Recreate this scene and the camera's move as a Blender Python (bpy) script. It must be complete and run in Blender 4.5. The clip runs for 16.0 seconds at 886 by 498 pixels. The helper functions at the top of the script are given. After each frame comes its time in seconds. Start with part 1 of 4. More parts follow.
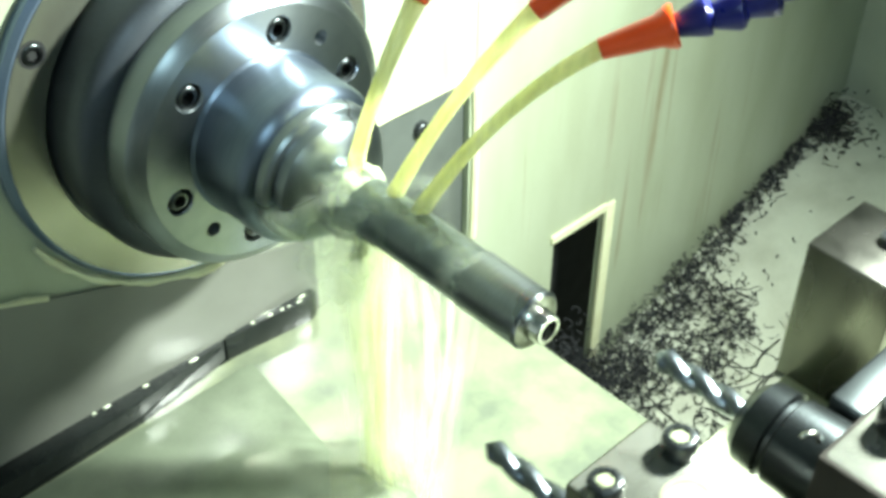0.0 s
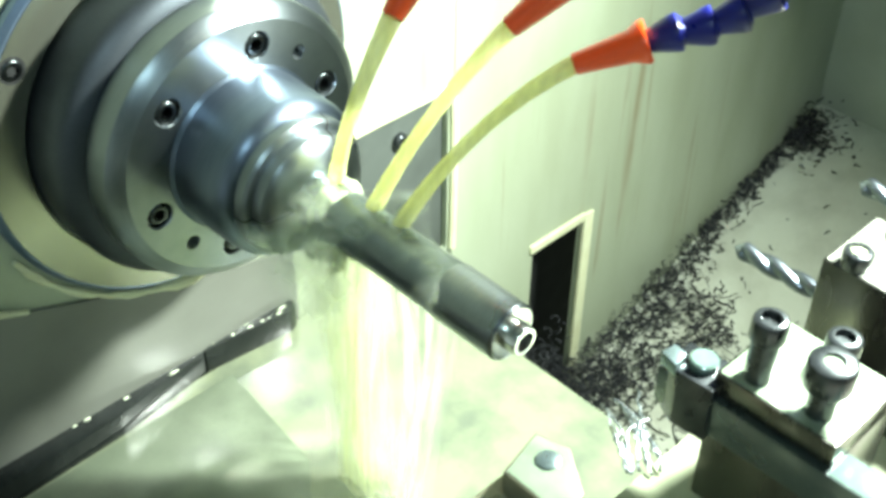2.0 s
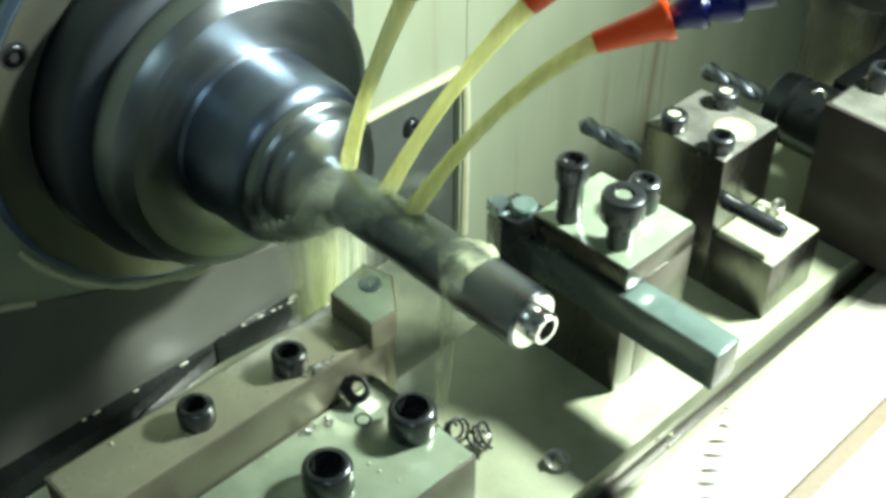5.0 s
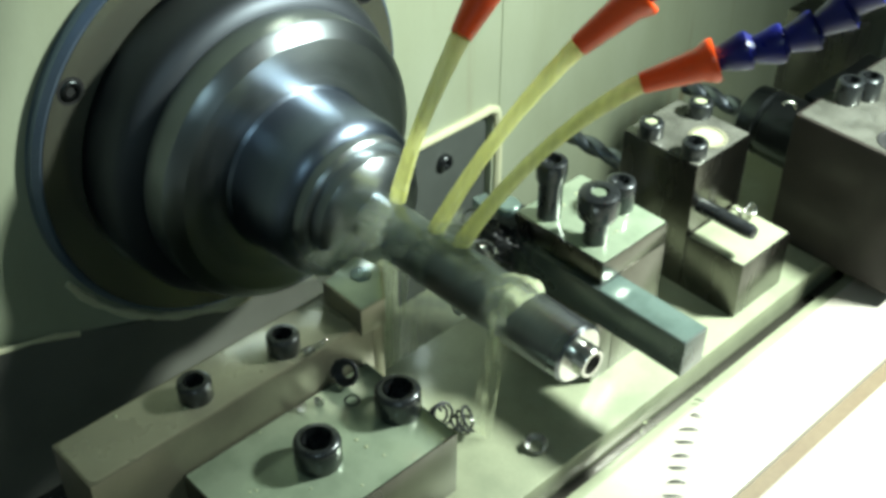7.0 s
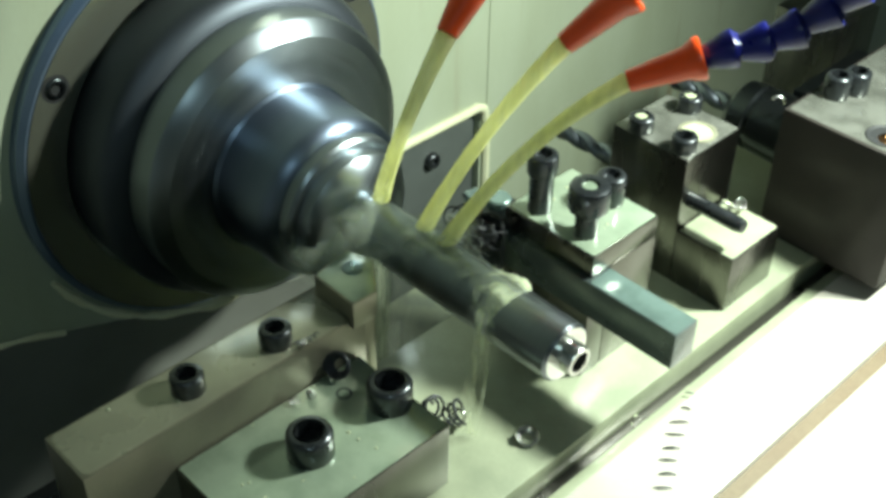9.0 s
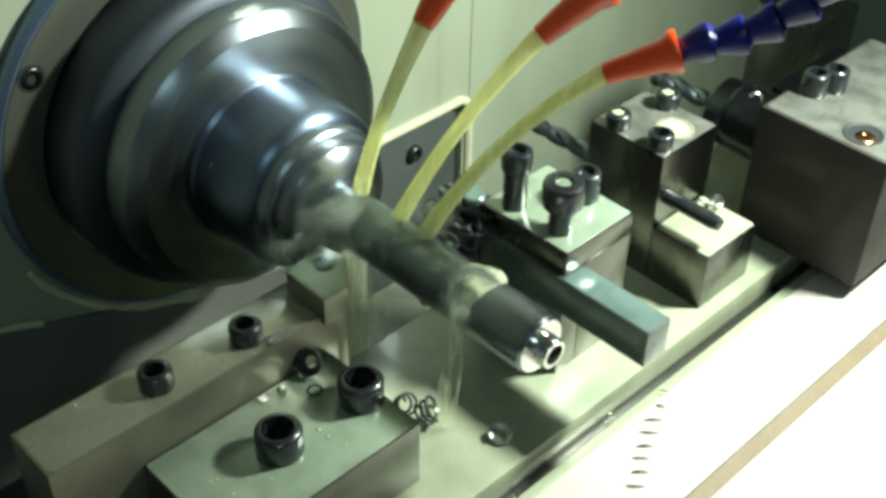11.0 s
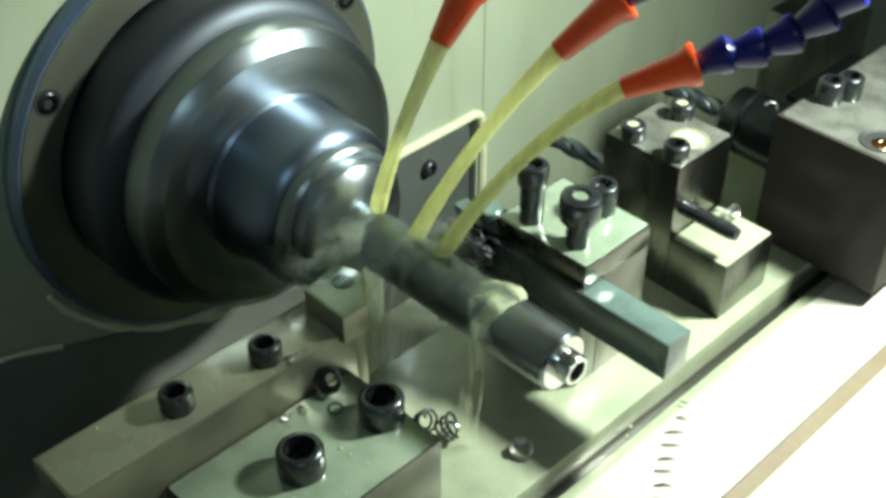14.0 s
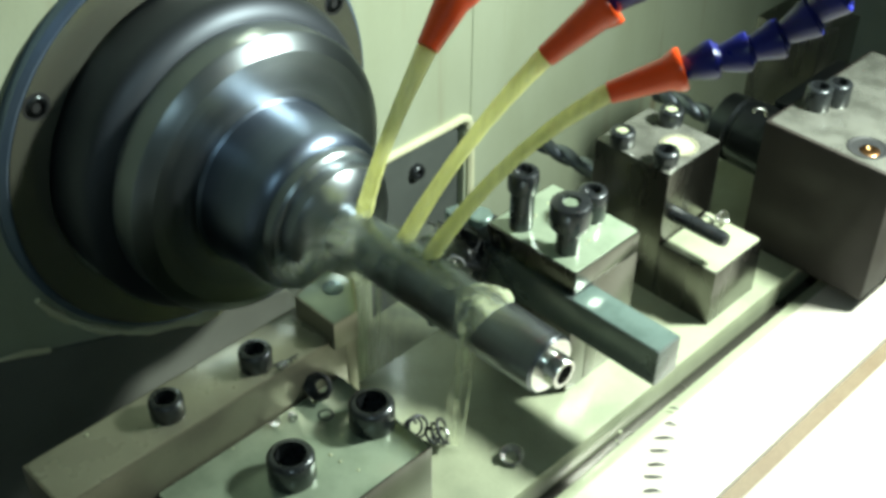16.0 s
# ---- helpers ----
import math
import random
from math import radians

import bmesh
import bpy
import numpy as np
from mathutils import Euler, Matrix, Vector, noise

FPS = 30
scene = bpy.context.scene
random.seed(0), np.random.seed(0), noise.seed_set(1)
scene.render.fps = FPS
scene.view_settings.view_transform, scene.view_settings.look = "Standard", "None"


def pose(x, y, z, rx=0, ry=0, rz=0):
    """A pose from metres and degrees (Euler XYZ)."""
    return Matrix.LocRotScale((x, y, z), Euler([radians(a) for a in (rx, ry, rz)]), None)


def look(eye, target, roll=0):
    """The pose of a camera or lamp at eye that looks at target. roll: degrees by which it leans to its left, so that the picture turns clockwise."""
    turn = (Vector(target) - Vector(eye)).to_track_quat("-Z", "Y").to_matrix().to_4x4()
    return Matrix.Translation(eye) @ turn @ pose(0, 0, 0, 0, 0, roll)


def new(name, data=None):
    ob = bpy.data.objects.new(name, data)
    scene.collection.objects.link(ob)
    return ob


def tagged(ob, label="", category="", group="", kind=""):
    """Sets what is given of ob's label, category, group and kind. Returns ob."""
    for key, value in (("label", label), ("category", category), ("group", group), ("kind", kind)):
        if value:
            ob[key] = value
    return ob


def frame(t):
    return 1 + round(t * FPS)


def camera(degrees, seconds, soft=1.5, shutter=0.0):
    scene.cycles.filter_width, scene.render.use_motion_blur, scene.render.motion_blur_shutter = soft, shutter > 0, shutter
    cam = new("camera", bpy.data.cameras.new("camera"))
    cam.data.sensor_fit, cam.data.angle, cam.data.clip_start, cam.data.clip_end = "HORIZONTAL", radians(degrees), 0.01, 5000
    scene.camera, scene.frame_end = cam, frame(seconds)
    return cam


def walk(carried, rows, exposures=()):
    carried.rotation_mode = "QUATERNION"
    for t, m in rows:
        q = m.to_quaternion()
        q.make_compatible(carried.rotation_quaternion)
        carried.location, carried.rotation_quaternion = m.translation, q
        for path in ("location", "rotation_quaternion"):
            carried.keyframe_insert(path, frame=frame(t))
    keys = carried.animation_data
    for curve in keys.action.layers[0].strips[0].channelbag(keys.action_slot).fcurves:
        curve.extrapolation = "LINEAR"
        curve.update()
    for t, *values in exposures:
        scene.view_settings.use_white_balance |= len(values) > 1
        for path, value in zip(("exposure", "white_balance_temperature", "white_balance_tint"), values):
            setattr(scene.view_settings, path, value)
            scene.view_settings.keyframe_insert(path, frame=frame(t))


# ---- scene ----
# ---- camera ----
cam = camera(40.9, 16.0, soft=3.6, shutter=0.75)
PATH = [
    (0, pose(0.3928, -0.2545, 0.3144, 50.22, -0.27, 47.11)),
    (0.5, pose(0.3923, -0.2556, 0.3157, 50.41, -0.39, 47.11)),
    (1, pose(0.3957, -0.2549, 0.3190, 50.24, -0.10, 46.90)),
    (1.5, pose(0.3966, -0.2567, 0.3213, 50.44, 0.03, 46.68)),
    (2, pose(0.3962, -0.2549, 0.3197, 50.57, -0.59, 46.27)),
    (2.5, pose(0.3981, -0.2527, 0.3196, 50.64, -0.61, 45.89)),
    (3, pose(0.3962, -0.2558, 0.3199, 50.46, -0.26, 46.13)),
    (3.5, pose(0.3968, -0.2546, 0.3204, 50.57, -0.04, 45.91)),
    (4, pose(0.3973, -0.2543, 0.3185, 50.28, 0.25, 45.76)),
    (4.5, pose(0.3904, -0.2500, 0.3100, 49.91, 0.09, 45.85)),
    (7, pose(0.3793, -0.2687, 0.3160, 51.68, -0.27, 46.62)),
    (7.5, pose(0.3768, -0.2708, 0.3172, 52.03, -0.44, 46.33)),
    (8, pose(0.3765, -0.2688, 0.3157, 51.64, -0.59, 46.14)),
    (8.5, pose(0.3773, -0.2682, 0.3149, 51.66, -0.50, 46.05)),
    (9, pose(0.3795, -0.2679, 0.3151, 51.66, -0.56, 46.15)),
    (9.5, pose(0.3846, -0.2657, 0.3164, 51.59, -0.71, 46.20)),
    (12, pose(0.3817, -0.2630, 0.3130, 51.26, -1.04, 45.92)),
    (12.5, pose(0.3802, -0.2640, 0.3141, 51.34, -0.70, 45.61)),
    (13, pose(0.3803, -0.2645, 0.3159, 51.86, -0.27, 45.44)),
    (13.5, pose(0.3802, -0.2646, 0.3166, 51.99, 0.01, 45.36)),
    (14, pose(0.3788, -0.2637, 0.3158, 51.82, 0.07, 45.78)),
    (14.5, pose(0.3783, -0.2651, 0.3167, 51.94, -0.05, 45.57)),
    (15, pose(0.3793, -0.2653, 0.3183, 52.10, -0.34, 45.51)),
    (15.5, pose(0.3799, -0.2649, 0.3184, 52.10, -0.30, 45.43)),
    (16, pose(0.3801, -0.2648, 0.3172, 51.98, -0.28, 45.33)),
]
# the phone's meter darkens the picture as the bright tool slide fills it
EXPOSURES = [(0, 1.48), (3.2, 1.48), (3.7, 1.36), (4.1, 0.95), (4.6, 0.5), (5.4, 0.2), (6.6, 0.0), (16, 0.0)]
walk(cam, PATH, EXPOSURES)

# slide travel in millimetres against its place at nine seconds: time, x, y
TRAVEL = [(0, 151.2, -186.1), (0.5, 151.2, -144.1), (1, 149.9, -99.4), (1.5, 148.8, -53.9), (1.9, 148.0, -17.5),
          (2.1, 147.8, -7.5), (2.5, 147.7, -5.8), (3, 146.9, -6.0), (3.2, 144.5, -5.0), (3.5, 129.4, -4.0), (4, 91.7, -4.6), (4.5, 61.5, -4.5),
          (5.3, 25.0, -4.3), (6.2, 3.5, -4.0), (7, 1.1, -3.7), (7.5, 1.0, -3.0), (8, 0.6, -1.6), (8.5, 0.2, -0.9), (9, 0.0, 0.0),
          (9.5, -0.5, -0.1), (10.6, 0.8, -2.5), (12, 1.2, -3.6), (12.5, 2.2, -3.4), (13, 1.6, -3.0), (13.5, 1.3, -2.6),
          (14, -0.3, -2.9), (14.5, 3.0, -5.0), (15, 2.8, -5.0), (15.5, 2.3, -4.4), (16, 1.8, -3.5)]

# ---- light ----
world = bpy.data.worlds.new("world")
world.use_nodes = True
world.node_tree.nodes["Background"].inputs[0].default_value = (0.85, 1.0, 0.85, 1)
world.node_tree.nodes["Background"].inputs[1].default_value = 0.13
scene.world = world


def area_lamp(name, eye, target, size, power, colour):
    data = bpy.data.lights.new(name, "AREA")
    data.shape, data.size, data.energy, data.color = "DISK", size, power, colour
    ob = new(name, data)
    ob.matrix_world = look(eye, target)
    return ob


# the machine's work lamp, high beyond the tool slide
lamp = area_lamp("work_lamp", (0.285, 0.255, 0.245), (0.09, 0.02, -0.10), 0.05, 3.3, (0.88, 1.0, 0.88))
lamp.data.spread = radians(132)
# unseen fill lamp on the open door's side, added to lift the dark faces
area_lamp("door_light", (0.82, -0.62, 0.86), (0.05, 0.10, -0.05), 0.16, 1.3, (0.68, 0.96, 1.0))


# ---- materials ----
def material(name, colour, rough=0.5, metal=0.0, spot=None, grain=0.12, grain_size=900.0, stain_size=30.0, bump=0.05, bump_size=600.0, coat=0.0, stain=0.5, stretch=(1, 1, 1), trans=0.0, ior=1.45, alpha=1.0, rough_var=0.15, aniso=0.0):
    """A surface with fine grain, larger stains of the colour spot, uneven gloss and fine relief."""
    m = bpy.data.materials.new(name)
    m.use_nodes = True
    nt = m.node_tree
    b = nt.nodes["Principled BSDF"]
    co = nt.nodes.new("ShaderNodeTexCoord")
    mp = nt.nodes.new("ShaderNodeMapping")
    mp.inputs["Scale"].default_value = stretch
    nt.links.new(co.outputs["Object"], mp.inputs["Vector"])

    def noise_of(scale, detail):
        n = nt.nodes.new("ShaderNodeTexNoise")
        n.inputs["Scale"].default_value, n.inputs["Detail"].default_value = scale, detail
        nt.links.new(mp.outputs[0], n.inputs["Vector"])
        return n

    big, fine = noise_of(stain_size, 5), noise_of(grain_size, 3)
    ramp = nt.nodes.new("ShaderNodeValToRGB")
    ramp.color_ramp.elements[0].position, ramp.color_ramp.elements[1].position = 0.42, 0.68
    nt.links.new(big.outputs["Fac"], ramp.inputs[0])
    amount = nt.nodes.new("ShaderNodeMath")
    amount.operation = "MULTIPLY"
    amount.inputs[1].default_value = stain
    nt.links.new(ramp.outputs[0], amount.inputs[0])
    mix = nt.nodes.new("ShaderNodeMix")
    mix.data_type = "RGBA"
    mix.inputs[6].default_value = (*colour, 1)
    mix.inputs[7].default_value = (*(spot or [c * 0.7 for c in colour]), 1)
    nt.links.new(amount.outputs[0], mix.inputs[0])
    hsv = nt.nodes.new("ShaderNodeHueSaturation")
    value = nt.nodes.new("ShaderNodeMapRange")
    value.inputs[3].default_value, value.inputs[4].default_value = 1 - grain, 1 + grain
    nt.links.new(fine.outputs["Fac"], value.inputs[0])
    nt.links.new(value.outputs[0], hsv.inputs["Value"])
    nt.links.new(mix.outputs[2], hsv.inputs["Color"])
    nt.links.new(hsv.outputs[0], b.inputs["Base Color"])
    gloss = nt.nodes.new("ShaderNodeMapRange")
    gloss.inputs[3].default_value, gloss.inputs[4].default_value = max(0.02, rough - rough_var), min(1, rough + rough_var)
    nt.links.new(big.outputs["Fac"], gloss.inputs[0])
    nt.links.new(gloss.outputs[0], b.inputs["Roughness"])
    b.inputs["Metallic"].default_value = metal
    b.inputs["Coat Weight"].default_value = coat
    b.inputs["Coat Roughness"].default_value = 0.12
    b.inputs["Transmission Weight"].default_value = trans
    b.inputs["IOR"].default_value = ior
    b.inputs["Alpha"].default_value = alpha
    if aniso:
        # circular tool marks round the spindle axis
        tan = nt.nodes.new("ShaderNodeTangent")
        tan.direction_type, tan.axis = "RADIAL", "X"
        nt.links.new(tan.outputs[0], b.inputs["Tangent"])
        b.inputs["Anisotropic"].default_value = aniso
        b.inputs["Anisotropic Rotation"].default_value = 0.25
    if bump:
        relief = noise_of(bump_size, 4)
        bp = nt.nodes.new("ShaderNodeBump")
        bp.inputs["Strength"].default_value, bp.inputs["Distance"].default_value = bump, 0.001
        nt.links.new(relief.outputs["Fac"], bp.inputs["Height"])
        nt.links.new(bp.outputs[0], b.inputs["Normal"])
    return m


CREAM = material("cream_paint", (0.34, 0.378, 0.28), 0.42, 0, (0.23, 0.255, 0.16), 0.05, 700, 22, 0.04, 300, coat=0.2, stain=0.38, stretch=(1, 1, 0.3))


def add_runs(m, colour, amount):
    """Thin brown runs of dried coolant down a wall."""
    nt = m.node_tree
    b = nt.nodes["Principled BSDF"]
    under = b.inputs["Base Color"].links[0].from_socket
    co = nt.nodes.new("ShaderNodeTexCoord")
    mask = None
    for scale, lo, hi in (((1, 55, 2.5), 0.60, 0.70), ((1, 9, 5), 0.48, 0.62)):
        mp = nt.nodes.new("ShaderNodeMapping")
        mp.inputs["Scale"].default_value = scale
        nt.links.new(co.outputs["Object"], mp.inputs[0])
        n = nt.nodes.new("ShaderNodeTexNoise")
        n.inputs["Scale"].default_value, n.inputs["Detail"].default_value = 1.0, 4
        nt.links.new(mp.outputs[0], n.inputs["Vector"])
        r = nt.nodes.new("ShaderNodeMapRange")
        r.inputs[1].default_value, r.inputs[2].default_value = lo, hi
        nt.links.new(n.outputs["Fac"], r.inputs[0])
        if mask is None:
            r.inputs[4].default_value = amount
            mask = r.outputs[0]
        else:
            mul = nt.nodes.new("ShaderNodeMath")
            mul.operation = "MULTIPLY"
            nt.links.new(mask, mul.inputs[0])
            nt.links.new(r.outputs[0], mul.inputs[1])
            mask = mul.outputs[0]
    mix = nt.nodes.new("ShaderNodeMix")
    mix.data_type = "RGBA"
    mix.inputs[7].default_value = (*colour, 1)
    nt.links.new(mask, mix.inputs[0])
    nt.links.new(under, mix.inputs[6])
    nt.links.new(mix.outputs[2], b.inputs["Base Color"])


add_runs(CREAM, (0.20, 0.16, 0.09), 0.75)
CHUTE = material("chute_paint", (0.50, 0.52, 0.44), 0.4, 0, (0.30, 0.30, 0.24), 0.08, 600, 26, 0.05, 250, coat=0.3, stain=0.5)
# pale grey of the unseen enclosing slabs, raised to bounce fill light
BOUNCEGREY = material("bounce_grey", (0.50, 0.54, 0.57), 0.7, 0, (0.36, 0.39, 0.41), 0.1, 100, 5, 0.0)
GREY_PAINT = material("grey_paint", (0.42, 0.45, 0.38), 0.4, 0, (0.27, 0.29, 0.23), 0.05, 700, 12, 0.04, 250, coat=0.3, stain=0.5)
PAN = material("wet_pan", (0.185, 0.205, 0.135), 0.34, 0.0, (0.095, 0.112, 0.085), 0.08, 500, 34, 0.12, 120, coat=0.5, stain=0.95)
LINER = material("wet_liner", (0.15, 0.175, 0.125), 0.34, 0.0, (0.09, 0.105, 0.075), 0.08, 500, 30, 0.12, 120, coat=0.4, stain=0.9)
SILICONE = material("sealant", (0.60, 0.61, 0.42), 0.5, 0, (0.5, 0.48, 0.3), 0.1, 400, 60, 0.2, 200)
TURNED = material("turned_steel", (0.265, 0.295, 0.32), 0.35, 1.0, (0.22, 0.25, 0.27), 0.15, 1500, 40, 0.06, 1500, stretch=(1, 0.08, 0.08), rough_var=0.06, aniso=0.65)
DARKSTEEL = material("dark_steel", (0.07, 0.08, 0.085), 0.3, 1.0, (0.04, 0.045, 0.05), 0.15, 900, 40, 0.05, 600, rough_var=0.1)
BLUESTEEL = material("blued_steel", (0.19, 0.23, 0.30), 0.37, 1.0, (0.09, 0.125, 0.185), 0.15, 1200, 35, 0.05, 1200, stretch=(1, 0.1, 0.1), rough_var=0.06, aniso=0.65)
NOSESTEEL = material("spindle_steel", (0.075, 0.085, 0.10), 0.5, 0.9, (0.035, 0.04, 0.048), 0.15, 900, 30, 0.06, 500, rough_var=0.1)
# lighter grey for block tops, with the light on them in its colour
LITTOP = material("lit_top_grey", (0.20, 0.205, 0.18), 0.26, 0.5, (0.085, 0.088, 0.075), 0.08, 900, 70, 0.04, 250, coat=0.5, stain=0.8)
TEALFILM = material("teal_film", (0.14, 0.20, 0.185), 0.2, 0.3, (0.08, 0.12, 0.11), 0.08, 900, 80, 0.05, 250, coat=0.7, stain=0.8)
RIMBLUE = material("blued_rim", (0.13, 0.18, 0.27), 0.35, 0.7, (0.22, 0.27, 0.34), 0.1, 900, 30, 0.05, 500)
RINGSTEEL = material("flange_steel", (0.34, 0.345, 0.28), 0.22, 0.85, (0.24, 0.245, 0.20), 0.12, 900, 20, 0.06, 500)
GROUND = material("ground_steel", (0.17, 0.168, 0.152), 0.26, 1.0, (0.09, 0.088, 0.078), 0.12, 1100, 45, 0.06, 900, coat=0.2, stain=0.8, stretch=(1, 1, 0.3), rough_var=0.12)
BROWNFILM = material("oily_film", (0.30, 0.295, 0.215), 0.3, 0.35, (0.20, 0.195, 0.14), 0.06, 900, 45, 0.03, 250, coat=0.4, stain=0.6)
RAILSTEEL = material("oily_steel", (0.25, 0.235, 0.18), 0.36, 0.7, (0.205, 0.195, 0.145), 0.1, 1000, 40, 0.06, 700, coat=0.3, stain=0.6)
SHANK = material("tool_shank_steel", (0.10, 0.125, 0.122), 0.3, 0.7, (0.06, 0.075, 0.073), 0.12, 900, 60, 0.06, 500, coat=0.6)
HATCHGREY = material("hatch_grey", (0.10, 0.112, 0.105), 0.45, 0.2, (0.06, 0.068, 0.064), 0.08, 800, 40, 0.05, 400, coat=0.3)
# near-black, low-gloss steel: the shade on the boring block's sides is in the colour
SHADEDARK = material("shaded_block", (0.030, 0.026, 0.023), 0.5, 0.0, (0.018, 0.016, 0.014), 0.08, 900, 50, 0.04, 300, coat=0.1)
SHADEDARK.node_tree.nodes["Principled BSDF"].inputs["Specular IOR Level"].default_value = 0.2
BURNT = material("burnt_swarf", (0.010, 0.011, 0.013), 0.45, 0.0, (0.02, 0.022, 0.026), 0.2, 800, 60, 0.0)
DARKBLOCK = material("dark_block", (0.11, 0.105, 0.095), 0.3, 0.9, (0.07, 0.066, 0.06), 0.12, 1100, 45, 0.06, 900, coat=0.2)
CUT = material("fresh_cut_steel", (0.27, 0.295, 0.325), 0.3, 1.0, (0.21, 0.22, 0.235), 0.15, 1300, 60, 0.08, 1300, stretch=(1, 0.15, 0.15), aniso=0.5)
MILKY = material("milky_film", (0.27, 0.33, 0.245), 0.18, 0.25, (0.15, 0.195, 0.14), 0.06, 900, 60, 0.03, 250, coat=0.8, stain=0.7)
APRON = material("apron_paint", (0.14, 0.143, 0.127), 0.5, 0, (0.09, 0.093, 0.08), 0.06, 700, 14, 0.04, 250, coat=0.3, stain=0.6)
BLACKOX = material("black_oxide", (0.035, 0.04, 0.044), 0.3, 0.7, (0.06, 0.066, 0.07), 0.2, 900, 150, 0.08, 700, coat=0.5)
BARSTEEL = material("worn_bar_steel", (0.18, 0.205, 0.235), 0.34, 1.0, (0.11, 0.125, 0.145), 0.15, 1300, 60, 0.08, 1300, stretch=(1, 0.15, 0.15))
BRIGHT = material("bright_steel", (0.72, 0.73, 0.70), 0.16, 1.0, (0.55, 0.57, 0.55), 0.1, 1300, 80, 0.05, 1300, rough_var=0.06)
CARBIDE = material("carbide", (0.20, 0.26, 0.27), 0.3, 0.8, (0.12, 0.15, 0.16), 0.1, 900, 120, 0.05)
ORANGE = material("orange_plastic", (0.85, 0.085, 0.012), 0.35, 0, (0.70, 0.05, 0.01), 0.06, 800, 70, 0.04, 500, coat=0.3, stain=0.4)
BLUE = material("blue_plastic", (0.010, 0.013, 0.15), 0.33, 0, (0.006, 0.008, 0.05), 0.08, 800, 45, 0.04, 500, coat=0.0, stain=0.8)
# black laid in holes, slits and openings in place of their shade
BLACK = material("shade_black", (0.012, 0.013, 0.014), 0.6, 0, (0.02, 0.02, 0.02), 0.2, 500, 60, 0.05)
PLATE = material("wet_table", (0.30, 0.325, 0.225), 0.42, 0.1, (0.19, 0.215, 0.145), 0.1, 700, 30, 0.08, 400, coat=0.25, stain=0.8)
JOINT = material("brown_joint", (0.17, 0.125, 0.08), 0.5, 0, (0.2, 0.16, 0.1), 0.2, 500, 60, 0.1)
WAYCOVER = material("way_cover", (0.46, 0.44, 0.39), 0.35, 0.0, (0.37, 0.33, 0.27), 0.06, 500, 25, 0.05, 300, coat=0.3)
COPPER = material("brass_sleeve", (0.34, 0.18, 0.08), 0.25, 1.0, (0.4, 0.22, 0.1), 0.1, 900, 90, 0.05)
SWARF = material("dark_swarf", (0.035, 0.037, 0.042), 0.38, 0.35, (0.015, 0.016, 0.018), 0.2, 800, 60, 0.0)
RUBBER = material("black_rubber", (0.010, 0.012, 0.012), 0.16, 0, (0.02, 0.023, 0.022), 0.2, 700, 50, 0.2, 220)
CHIP = material("bright_chip", (0.55, 0.55, 0.52), 0.2, 1.0, (0.3, 0.3, 0.3), 0.15, 900, 300, 0.0)


